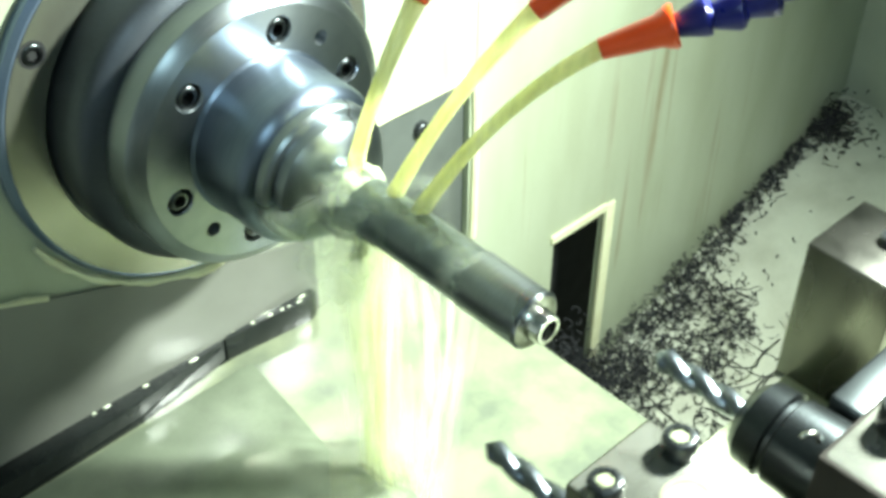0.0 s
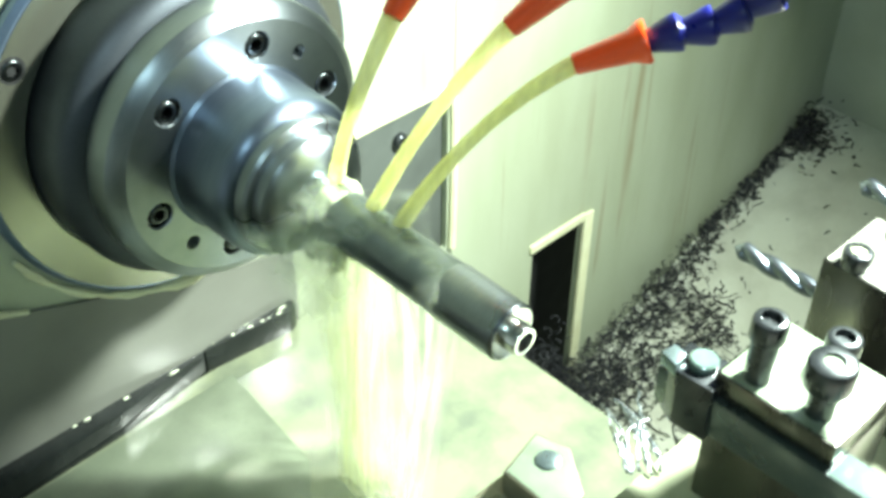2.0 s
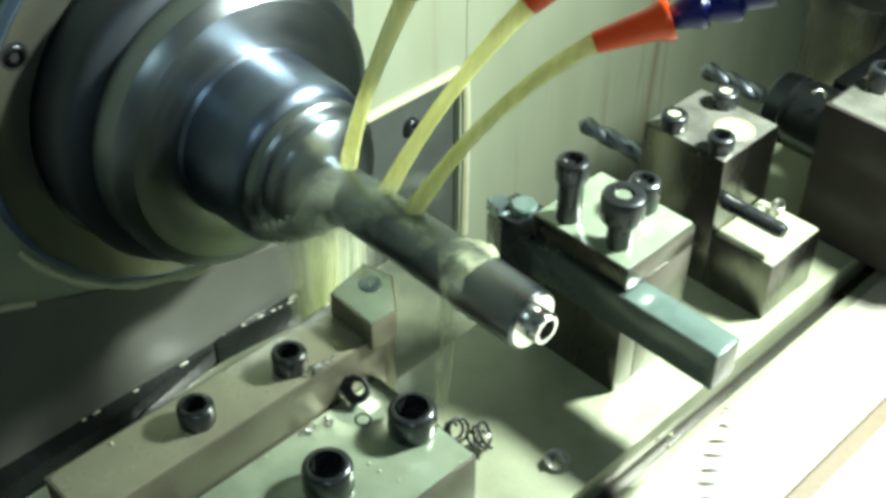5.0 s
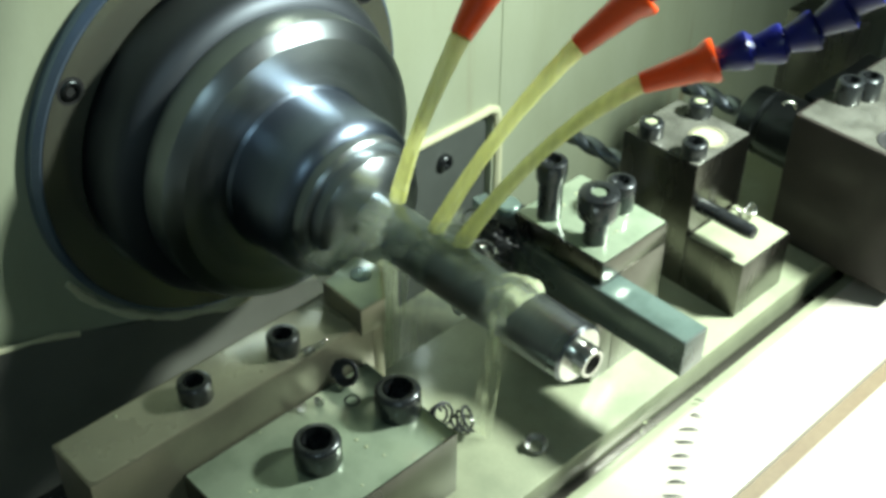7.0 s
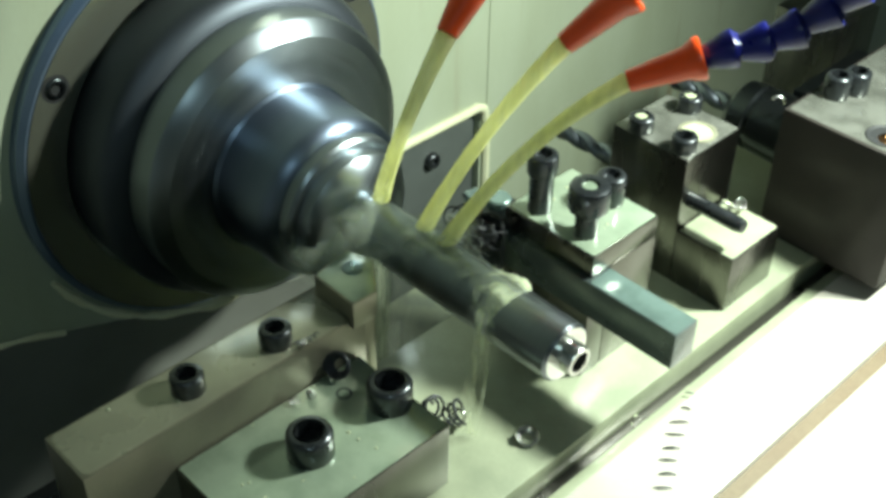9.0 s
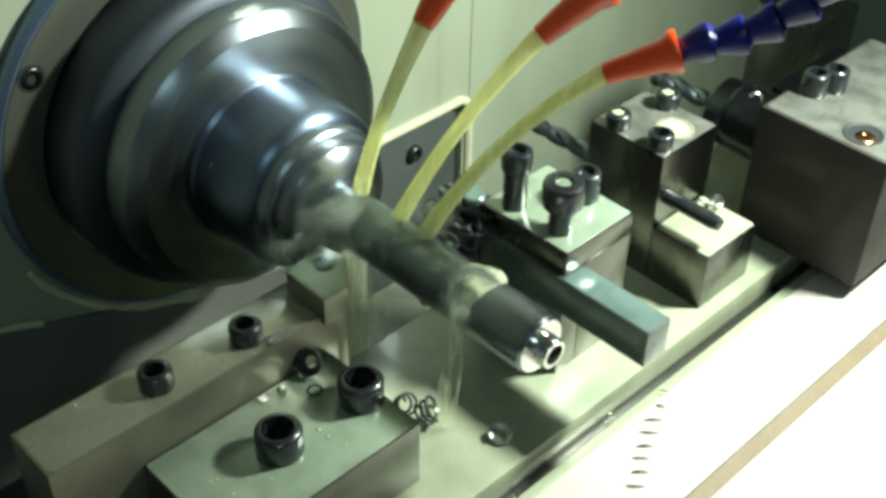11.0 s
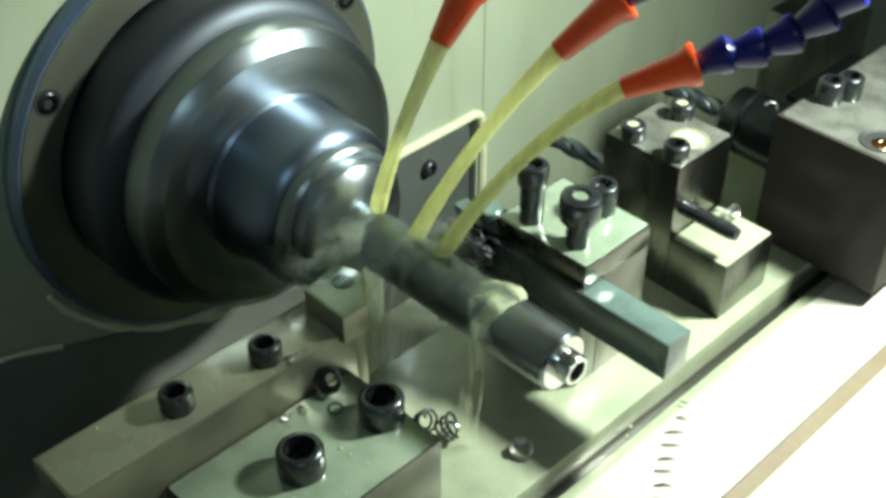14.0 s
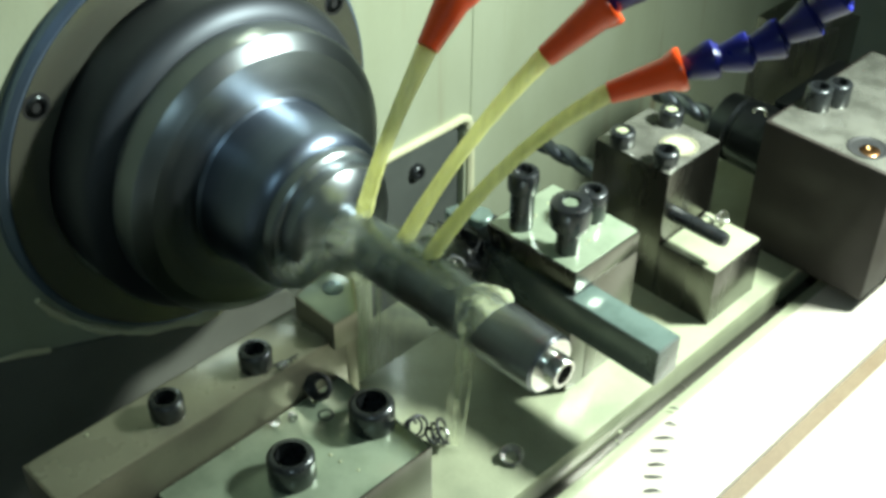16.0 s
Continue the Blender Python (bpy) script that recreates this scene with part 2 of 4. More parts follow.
def liquid(name, colour, alpha, rough=0.25, half=0.0, size=160, puff=False):
    m = bpy.data.materials.new(name)
    m.use_nodes = True
    nt = m.node_tree
    b = nt.nodes["Principled BSDF"]
    b.inputs["Roughness"].default_value = rough
    b.inputs["Subsurface Weight"].default_value = 0.3
    b.inputs["Subsurface Radius"].default_value = (0.004, 0.004, 0.003)
    co = nt.nodes.new("ShaderNodeTexCoord")
    mp = nt.nodes.new("ShaderNodeMapping")
    mp.inputs["Scale"].default_value = (1, 1, 0.12)
    n = nt.nodes.new("ShaderNodeTexNoise")
    n.inputs["Scale"].default_value, n.inputs["Detail"].default_value = size, 4
    r = nt.nodes.new("ShaderNodeMapRange")
    r.clamp = True
    r.inputs[1].default_value, r.inputs[2].default_value = 0.3, 0.7
    r.inputs[3].default_value, r.inputs[4].default_value = alpha[0], alpha[1]
    nt.links.new(co.outputs["Object"], mp.inputs[0])
    nt.links.new(mp.outputs[0], n.inputs["Vector"])
    nt.links.new(n.outputs["Fac"], r.inputs[0])
    out = r.outputs[0]
    if half:
        # the curtain thins out towards its edges
        sep = nt.nodes.new("ShaderNodeSeparateXYZ")
        nt.links.new(co.outputs["Object"], sep.inputs[0])
        wide = nt.nodes.new("ShaderNodeMapRange")
        wide.inputs[1].default_value, wide.inputs[2].default_value = half * MM, 0.0
        wide.interpolation_type = "SMOOTHSTEP"
        a = nt.nodes.new("ShaderNodeMath")
        a.operation = "ABSOLUTE"
        nt.links.new(sep.outputs[0], a.inputs[0])
        nt.links.new(a.outputs[0], wide.inputs[0])
        if puff:
            # a puff of spray thins out all round; its mesh is 1 m across before scaling
            wide.inputs[1].default_value = 1.0
            far = nt.nodes.new("ShaderNodeVectorMath")
            far.operation = "LENGTH"
            nt.links.new(co.outputs["Object"], far.inputs[0])
            nt.links.new(far.outputs["Value"], wide.inputs[0])
            mp.inputs["Scale"].default_value = (0.02, 0.02, 0.02)
            b.inputs["Specular IOR Level"].default_value = 0.0
        mul = nt.nodes.new("ShaderNodeMath")
        mul.operation = "MULTIPLY"
        nt.links.new(wide.outputs[0], mul.inputs[0])
        nt.links.new(out, mul.inputs[1])
        out = mul.outputs[0]
    b.inputs["Base Color"].default_value = (*colour, 1)
    # milky liquid also lets light through from behind
    through_it = nt.nodes.new("ShaderNodeBsdfTranslucent")
    through_it.inputs["Color"].default_value = (*colour, 1)
    body = nt.nodes.new("ShaderNodeMixShader")
    body.inputs[0].default_value = 0.45
    nt.links.new(b.outputs[0], body.inputs[1])
    nt.links.new(through_it.outputs[0], body.inputs[2])
    clear = nt.nodes.new("ShaderNodeBsdfTransparent")
    thin = nt.nodes.new("ShaderNodeMixShader")
    nt.links.new(out, thin.inputs[0])
    nt.links.new(clear.outputs[0], thin.inputs[1])
    nt.links.new(body.outputs[0], thin.inputs[2])
    nt.links.new(thin.outputs[0], nt.nodes["Material Output"].inputs["Surface"])
    return m


JET = liquid("coolant_jet", (0.82, 0.83, 0.40), (0.6, 0.92))
MM = 0.001
FALL = liquid("coolant_fall", (0.84, 0.88, 0.55), (0.15, 0.9), 0.4, 27)
VEIL = liquid("coolant_veil", (0.80, 0.86, 0.66), (0.0, 0.75), 0.35, 44)
MIST = liquid("coolant_mist", (0.74, 0.82, 0.66), (0.14, 0.55), 0.9, 1.0, 60, True)
TRICKLE = liquid("coolant_trickle", (0.76, 0.82, 0.54), (0.02, 0.6), 0.35, 10, 300)
FOAM = liquid("coolant_foam", (0.78, 0.85, 0.58), (-0.15, 0.75), 0.8, 0, 120)
POOL = material("standing_coolant", (0.36, 0.39, 0.26), 0.12, 0, (0.22, 0.25, 0.16), 0.06, 900, 90, 0.02, 250, coat=0.6, stain=0.5)
# pale colour of the glints set on the wet seal
GLINT = material("seal_glint", (0.55, 0.58, 0.46), 0.06, 0, (0.5, 0.52, 0.4), 0.05, 900, 90, 0.0, coat=1.0)
FILM = liquid("coolant_film", (0.60, 0.72, 0.56), (-0.5, 0.26), 0.25, 0, 90)


# ---- builders: all sizes in millimetres ----
SLIDE_THINGS = []


def thing(name, label, category, at=(0, 0, 0), group="", kind="", slide=False):
    ob = new(name)
    ob.empty_display_size = 0.01
    ob.location = Vector(at) * MM
    tagged(ob, label, category, group, kind)
    if slide:
        SLIDE_THINGS.append((ob, Vector(at)))
    return ob


def finish(bm, name, mat, smooth=35.0):
    bmesh.ops.scale(bm, vec=(MM, MM, MM), verts=bm.verts)
    bmesh.ops.recalc_face_normals(bm, faces=bm.faces)
    limit = radians(smooth)
    for f in bm.faces:
        f.smooth = True
    for e in bm.edges:
        e.smooth = len(e.link_faces) == 2 and e.calc_face_angle(0) < limit
    me = bpy.data.meshes.new(name)
    bm.to_mesh(me)
    bm.free()
    me.materials.append(mat)
    return me


def part(name, bm, mat, parent=None, label="", smooth=35.0, at=None):
    ob = new(name, finish(bm, name, mat, smooth))
    ob.parent = parent
    if at is not None:
        ob.location = Vector(at) * MM
    if label:
        ob["label"] = label
    return ob


def single(name, bm, mat, label, category, at=(0, 0, 0), group="", kind="", slide=False, smooth=35.0):
    ob = new(name, finish(bm, name, mat, smooth))
    ob.location = Vector(at) * MM
    tagged(ob, label, category, group, kind)
    if slide:
        SLIDE_THINGS.append((ob, Vector(at)))
    return ob


def box(bm, x0, x1, y0, y1, z0, z1, bevel=0.6, segments=2):
    g = bmesh.ops.create_cube(bm, size=1)["verts"]
    for v in g:
        v.co = Vector((x0 if v.co.x < 0 else x1, y0 if v.co.y < 0 else y1, z0 if v.co.z < 0 else z1))
    if bevel:
        es = list({e for v in g for e in v.link_edges})
        bmesh.ops.bevel(bm, geom=es, offset=bevel, segments=segments, affect="EDGES", profile=0.6)
    return bm


def prism(bm, outline, z0, z1, bevel=0.5):
    low = [bm.verts.new((x, y, z0)) for x, y in outline]
    f = bm.faces.new(low)
    top = bmesh.ops.extrude_face_region(bm, geom=[f])["geom"]
    vs = [g for g in top if isinstance(g, bmesh.types.BMVert)]
    for v in vs:
        v.co.z = z1
    if bevel:
        es = list({e for v in low + vs for e in v.link_edges})
        bmesh.ops.bevel(bm, geom=es, offset=bevel, segments=2, affect="EDGES", profile=0.6)
    return bm


def lathe(bm, profile, n=64, centre=(0, 0, 0), axis="x", closed=False):
    """Turns a list of (along, radius) round an axis."""
    rings = []
    for a, r in profile:
        ring = []
        for k in range(n):
            t = 2 * math.pi * k / n
            c, s = r * math.cos(t), r * math.sin(t)
            p = {"x": (a, c, s), "y": (s, a, c), "z": (c, s, a)}[axis]
            ring.append(bm.verts.new(Vector(centre) + Vector(p)))
        rings.append(ring)
    pairs = list(zip(rings, rings[1:])) + ([(rings[-1], rings[0])] if closed else [])
    for a, b in pairs:
        for k in range(n):
            bm.faces.new((a[k], a[(k + 1) % n], b[(k + 1) % n], b[k]))
    if not closed:
        bm.faces.new(rings[0])
        bm.faces.new(rings[-1])
    return bm


def tube(bm, points, radii, n=12, caps=True):
    """A round tube along a list of points."""
    pts = [Vector(p) for p in points]
    if not isinstance(radii, (list, tuple)):
        radii = [radii] * len(pts)
    rings, up = [], Vector((0.3, 0.2, 1)).normalized()
    for i, p in enumerate(pts):
        d = (pts[min(i + 1, len(pts) - 1)] - pts[max(i - 1, 0)]).normalized()
        u = (up - d * up.dot(d)).normalized()
        up = u
        w = d.cross(u)
        rings.append([bm.verts.new(p + radii[i] * (math.cos(2 * math.pi * k / n) * u + math.sin(2 * math.pi * k / n) * w)) for k in range(n)])
    for a, b in zip(rings, rings[1:]):
        for k in range(n):
            bm.faces.new((a[k], a[(k + 1) % n], b[(k + 1) % n], b[k]))
    if caps:
        bm.faces.new(rings[0])
        bm.faces.new(rings[-1])
    return bm


def bezier(p0, p1, p2, p3, n):
    p0, p1, p2, p3 = (Vector(p) for p in (p0, p1, p2, p3))
    out = []
    for i in range(n + 1):
        t = i / n
        out.append((1 - t) ** 3 * p0 + 3 * (1 - t) ** 2 * t * p1 + 3 * (1 - t) * t * t * p2 + t ** 3 * p3)
    return out


def holed_face(bm, outer, holes, x, n=48):
    """A flat face across x bounded by circles (y, z, radius), with holes."""
    edges, loops = [], []
    for cy, cz, r, m in [(0, 0, outer[1], 96), (0, 0, outer[0], 96)] + [(a, b, c, 24) for a, b, c in holes]:
        ring = [bm.verts.new((x, cy + r * math.cos(2 * math.pi * k / m), cz + r * math.sin(2 * math.pi * k / m))) for k in range(m)]
        es = [bm.edges.new((ring[k], ring[(k + 1) % m])) for k in range(m)]
        edges += es
        loops.append((ring, es))
    bmesh.ops.triangle_fill(bm, use_beauty=True, use_dissolve=False, edges=edges)
    # drop triangles that cover a hole or the bore
    for f in list(bm.faces):
        c = f.calc_center_median()
        if any((c.y - a) ** 2 + (c.z - b) ** 2 < (r * 0.97) ** 2 for a, b, r in holes) or c.y ** 2 + c.z ** 2 < (outer[0] * 0.99) ** 2:
            bm.faces.remove(f)
    return loops


def cap_screw(bm, d, h, socket):
    """A socket head cap screw's head standing on z = 0."""
    r = d / 2
    prof = [(0, r * 0.97), (0.4, r), (h - 0.2 * r, r), (h - 0.12 * r, r * 0.97), (h - 0.04 * r, r * 0.89), (h, r * 0.79), (h, socket * 0.6)]
    lathe_open(bm, prof, 32)
    # hexagonal socket
    m, top, low = 6, [], []
    for k in range(6):
        a = math.pi / 3 * k
        top.append((socket * 0.577 * math.cos(a), socket * 0.577 * math.sin(a)))
    ring_t = [bm.verts.new((x, y, h)) for x, y in top]
    ring_b = [bm.verts.new((x * 0.96, y * 0.96, h * 0.42)) for x, y in top]
    for k in range(m):
        bm.faces.new((ring_t[k], ring_t[(k + 1) % m], ring_b[(k + 1) % m], ring_b[k]))
    bm.faces.new(ring_b)
    return bm


def lathe_open(bm, prof, n):
    rings = [[bm.verts.new((r * math.cos(2 * math.pi * k / n), r * math.sin(2 * math.pi * k / n), z)) for k in range(n)] for z, r in prof]
    for a, b in zip(rings, rings[1:]):
        for k in range(n):
            bm.faces.new((a[k], a[(k + 1) % n], b[(k + 1) % n], b[k]))


def screw_part(parent, at, d, h, socket, mat=None, label="black socket head cap screw", turn=0):
    bm = bmesh.new()
    cap_screw(bm, d, h, socket)
    ob = part("cap_screw", bm, mat or BLACKOX, parent, label, at=at)
    ob.rotation_euler[2] = radians(turn)
    return ob


# ---- the enclosure ----
WALL_X = -60.0
# headstock wall with two openings, built of butting slabs
HATCH = (110.0, 192.0, -205.0, -77.0)      # y0, y1, z0, z1
CHUTE_HOLE = (285.0, 345.0, -470.0, -259.0)


def wall_west():
    bm = bmesh.new()
    y_cuts = [-700, HATCH[0], HATCH[1], CHUTE_HOLE[0], CHUTE_HOLE[1], 700]
    for y0, y1 in zip(y_cuts, y_cuts[1:]):
        gaps = [(h[2], h[3]) for h in (HATCH, CHUTE_HOLE) if h[0] == y0]
        spans = [(-700, 900)] if not gaps else [(-700, gaps[0][0]), (gaps[0][1], 900)]
        for z0, z1 in spans:
            box(bm, WALL_X - 6, WALL_X, y0, y1, z0, z1, 0)
    bmesh.ops.remove_doubles(bm, verts=bm.verts, dist=0.001)
    return single("wall_west", bm, CREAM, "cream painted headstock wall streaked with coolant", "wall", kind="structure")


wall_west()


def slab(name, mat, label, category, x0, x1, y0, y1, z0, z1):
    return single(name, box(bmesh.new(), x0, x1, y0, y1, z0, z1, 0), mat, label, category, kind="structure")


slab("wall_north", GREY_PAINT, "grey-green painted back wall of the machine", "wall", WALL_X - 6, 900, 700, 706, -700, 900)
# east, south and roof slabs are unseen, added to close the box and reflect light
slab("wall_east", BOUNCEGREY, "unseen grey end wall, pale to bounce light", "wall", 900, 906, -700, 700, -700, 900)
slab("wall_south", BOUNCEGREY, "unseen grey wall across the open door side, pale to bounce light", "wall", WALL_X - 6, 900, -706, -700, -700, 900)
slab("ceiling", BOUNCEGREY, "unseen grey roof, pale to bounce light", "ceiling", WALL_X - 6, 906, -706, 706, 900, 906)
slab("floor", GREY_PAINT, "wet bottom of the chip tray", "floor", WALL_X - 6, 906, -706, 706, -706, -700)


def prism_x(bm, outline, x0, x1):
    """An outline of (y, z) drawn out along x."""
    a = [bm.verts.new((x0, y, z)) for y, z in outline]
    b = [bm.verts.new((x1, y, z)) for y, z in outline]
    n = len(outline)
    for k in range(n):
        bm.faces.new((a[k], a[(k + 1) % n], b[(k + 1) % n], b[k]))
    bm.faces.new(a)
    bm.faces.new(b)
    return bm


# sloping chip chute that rises towards the back
single("chute", prism_x(bmesh.new(), [(150, -522), (700, -305), (700, -330), (150, -547)], WALL_X, 900), CHUTE, "sloping cream chip chute strewn with dark swarf", "chute", kind="structure")
# catch pan under the spindle
PAN_Z = -185.0
bm = bmesh.new()
prism(bm, [(-50, -700), (330, -700), (330, 138), (-56, 138)], PAN_Z - 5, PAN_Z, 0)
single("catch_pan", bm, PAN, "wet green-tinted sheet metal pan under the spindle", "pan", kind="structure")
bm = bmesh.new()
# a low folded dish in the pan
low = [(-44, 1, 0.6), (39, -7, 0.6), (120, -70, 0.6), (60, -260, 0.6), (-42, -260, 0.6)]
prism(bm, [(x, y) for x, y, _ in low], PAN_Z - 1, PAN_Z + 1.2, 0.5)
single("pan_liner", bm, LINER, "thin wet liner sheet lying in the pan", "liner")
bm = bmesh.new()
box(bm, -50, 330, 138, 141, PAN_Z - 330, PAN_Z - 6, 0)
single("pan_skirt", bm, GREY_PAINT, "grey sheet metal skirt below the pan", "panel", kind="structure")
# black wet seal between wall and pan, in two lengths
for pts, z in (([(-60, -700), (-26, -700), (-47, -70), (-56, -9), (-60, -3)], -169), ([(-60, -2.6), (-55.6, -8), (-49.5, 50), (-53, 57), (-60, 57)], -168)):
    bm = bmesh.new()
    prism(bm, pts, PAN_Z - 8, z, 1.2)
    single("gap_seal", bm, RUBBER, "black wet rubber seal along the foot of the wall", "seal", kind="structure")
bm = bmesh.new()
arc = [a for a in range(206, 278, 3)]
tube(bm, [(-57.2, (111.0 + 0.4 * math.sin(a * 0.9)) * math.cos(radians(a)), (111.0 + 0.4 * math.sin(a * 0.9)) * math.sin(radians(a))) for a in arc],
     [2.0 + 0.5 * math.sin(a * 1.7) + 2.6 * math.exp(-((a - 265) / 8) ** 2) for a in arc], 10)
single("flange_sealant", bm, SILICONE, "smeared yellowish sealant under the spindle flange", "sealant")
bm = bmesh.new()
tube(bm, [(-57.0, -100 - 12 * i, -80 + 4.2 * i + 1.2 * math.sin(i * 1.3)) for i in range(30)], [1.5 + 0.5 * math.sin(i * 2.3) for i in range(30)], 8)
single("apron_sealant", bm, SILICONE, "uneven cream sealant along the top of the apron", "sealant")
# grey casting below the flange
bm = bmesh.new()
a = [(-700, 128), (-115, -76), (-73, -91), (8, -119), (62, -131), (62, -700), (-700, -700)]
prism_x(bm, a, WALL_X, WALL_X + 2.5)
single("headstock_apron", bm, APRON, "dull grey painted headstock apron under the flange", "panel", kind="structure")
# hatch: dark recessed plate with a screw and a sealed rim
hatch = thing("hatch_cover", "dark grey steel hatch cover set in the wall", "hatch", (WALL_X, 150, -141))
part("plate", box(bmesh.new(), -9, -5, -40, 42, -64, 64, 0.5), HATCHGREY, hatch)
bm = bmesh.new()
lathe(bm, [(-5, 5.5), (-1.5, 5.2), (-0.6, 4.4), (-0.6, 2.5), (-3, 2.4)], 24, (0, 4, 42))
part("screw", bm, BLACKOX, hatch, "black socket screw")
bm = bmesh.new()
hy0, hy1, hz0, hz1 = HATCH
tube(bm, bezier((WALL_X + 1, hy0, hz1 + 3), (WALL_X + 1, hy0 + 30, hz1 + 4), (WALL_X + 1, hy1 - 18, hz1 + 3), (WALL_X + 1, hy1 - 4, hz1 + 4), 14) + bezier((WALL_X + 1, hy1 + 2, hz1 + 1), (WALL_X + 1, hy1 + 6, hz1 - 8), (WALL_X + 1, hy1 + 5, hz1 - 60), (WALL_X + 1, hy1 + 4, hz0), 14), 3.0, 8)
single("sealant_bead", bm, SILICONE, "uneven cream sealant bead round the hatch", "sealant")
# upright batten beside the hatch and panel seam
slab("wall_batten", CREAM, "raised cream edge of the wall panel", "batten", WALL_X, WALL_X + 0.6, 197, 208, -520, 860)
# added sheet whose black colour stands for the darkness behind both openings
slab("backing_panel", BLACK, "black sheet standing in for the dark behind the wall openings", "backing", WALL_X - 60, WALL_X - 56, 60, 420, -560, 0)
# frame lips of the chute hole
bm = bmesh.new()
box(bm, WALL_X - 1, WALL_X + 2.5, CHUTE_HOLE[1] - 1, CHUTE_HOLE[1] + 9, CHUTE_HOLE[2], CHUTE_HOLE[3] + 4, 0.5)
box(bm, WALL_X - 1, WALL_X + 2.5, CHUTE_HOLE[0] - 4, CHUTE_HOLE[1] - 1, CHUTE_HOLE[3] - 1, CHUTE_HOLE[3] + 6, 0.5)
single("hole_trim", bm, SILICONE, "yellowed sealed lip of the dark wall opening", "trim", kind="structure")

# ---- spindle ----
flange = thing("spindle_flange", "grey steel spindle flange ring with blued edge on the wall", "flange", (WALL_X, 0, 0))
bm = bmesh.new()
lathe(bm, [(0, 102.6), (9, 102.6), (9, 84), (0, 84)], 128, closed=True)
part("ring", bm, RINGSTEEL, flange)
bm = bmesh.new()
lathe(bm, [(0, 102.7), (8.6, 102.7), (8.4, 103.8), (5.5, 106.2), (0, 106.4)], 128, closed=True)
part("rim", bm, RIMBLUE, flange, "blued chamfered rim")
for k in range(3):
    a = radians(147 + 120 * k)
    cy, cz = 95.9 * math.cos(a), 95.9 * math.sin(a)
    # flat black disc paints the counterbore's shade round the screw
    bm = bmesh.new()
    lathe(bm, [(8.9, 6.6), (9.12, 6.6), (9.15, 0.5)], 28, (0, cy, cz))
    bore = part("counterbore", bm, BLACK, flange, "black disc drawn as the shade in a counterbore")
    bm = bmesh.new()
    cap_screw(bm, 10.4, 3.0, 5)
    bmesh.ops.rotate(bm, verts=bm.verts, matrix=Matrix.Rotation(radians(90), 3, "Y"))
    part("screw", bm, DARKSTEEL, bore, "grey flange screw", at=(7.0, cy, cz))

chuck = thing("collet_chuck", "turned steel collet chuck with bolted face and tapered nose", "chuck", (0, 0, 0))
bm = bmesh.new()
lathe(bm, [(-58, 60), (-58, 81), (-54, 82), (-30, 82), (-24, 79), (-20, 72), (-20, 60)], 128)
part("spindle_nose", bm, NOSESTEEL, chuck, "dark steel spindle nose")
BOLT_R, BOLT_A = 51.6, 76.3
bolts = [(BOLT_R * math.cos(radians(BOLT_A + 60 * k)), BOLT_R * math.sin(radians(BOLT_A + 60 * k)), 7.0) for k in range(6)]
taps = [(BOLT_R * math.cos(radians(BOLT_A - 29 + 90 * k)), BOLT_R * math.sin(radians(BOLT_A - 29 + 90 * k)), 3.8) for k in range(4) if k != 1]
bm = bmesh.new()
holes = bolts + taps
loops = holed_face(bm, (42.0, 64.0), holes, 0.0)
for i, (ring, es) in enumerate(loops):
    if i == 0:
        steps = [(-1.6, 66.5), (-4, 70.5), (-5.5, 71.5), (-20, 71.5), (-20.5, 60)]
        cy = cz = 0
    elif i == 1:
        steps = [(-2.5, 42.0)]
        cy = cz = 0
    else:
        cy, cz, r = holes[i - 2]
        steps = [(-0.8, r * 0.93), (-9 if r > 5 else -12, r * 0.92), (-9 if r > 5 else -12, 0.4)]
    last = ring
    m = len(ring)
    for x, r in steps:
        nxt = [bm.verts.new((x, cy + r * math.cos(2 * math.pi * k / m), cz + r * math.sin(2 * math.pi * k / m))) for k in range(m)]
        for k in range(m):
            bm.faces.new((last[k], last[(k + 1) % m], nxt[(k + 1) % m], nxt[k]))
        last = nxt
part("chuck_body", bm, TURNED, chuck, smooth=30)
bm = bmesh.new()
lathe(bm, [(-2.4, 42.0), (0.5, 42.0), (2, 40.6), (4, 40.6), (30, 39.6), (35, 38.6), (37.5, 36.0), (38, 34.5)], 96)
part("nose_cap", bm, BLUESTEEL, chuck, "heat-blued tapered nose cap")
bm = bmesh.new()
lathe(bm, [(37.8, 34.4), (43, 34.0), (44.5, 32.6), (44.7, 29.6)], 96)
part("nose_ring", bm, TURNED, chuck, "polished ring of the nose")
bm = bmesh.new()
lathe(bm, [(44.6, 29.5), (50, 28.6), (52, 26.5), (53.5, 20.0), (53.7, 13.0)], 96)
part("collet", bm, TURNED, chuck, "slit steel collet")
for k in range(3):
    a = radians(62 + 120 * k)
    bm = bmesh.new()
    edge = [(38.4, 34.55), (43.0, 34.15), (44.6, 32.75), (44.85, 29.7), (50.1, 28.75), (52.1, 26.65), (53.65, 20.1), (53.85, 13.3), (38.4, 13.3)]
    sides = [[bm.verts.new((x, r, w + 0.25 * math.sin(x * 0.9))) for x, r in edge] for w in (-0.45, 0.45)]
    bm.faces.new(sides[0])
    bm.faces.new(sides[1])
    for i in range(len(edge)):
        bm.faces.new((sides[0][i - 1], sides[0][i], sides[1][i], sides[1][i - 1]))
    bmesh.ops.rotate(bm, verts=bm.verts, matrix=Matrix.Rotation(a, 3, "X"))
    part("collet_slit", bm, BLACK, chuck, "thin dark slit in the collet")
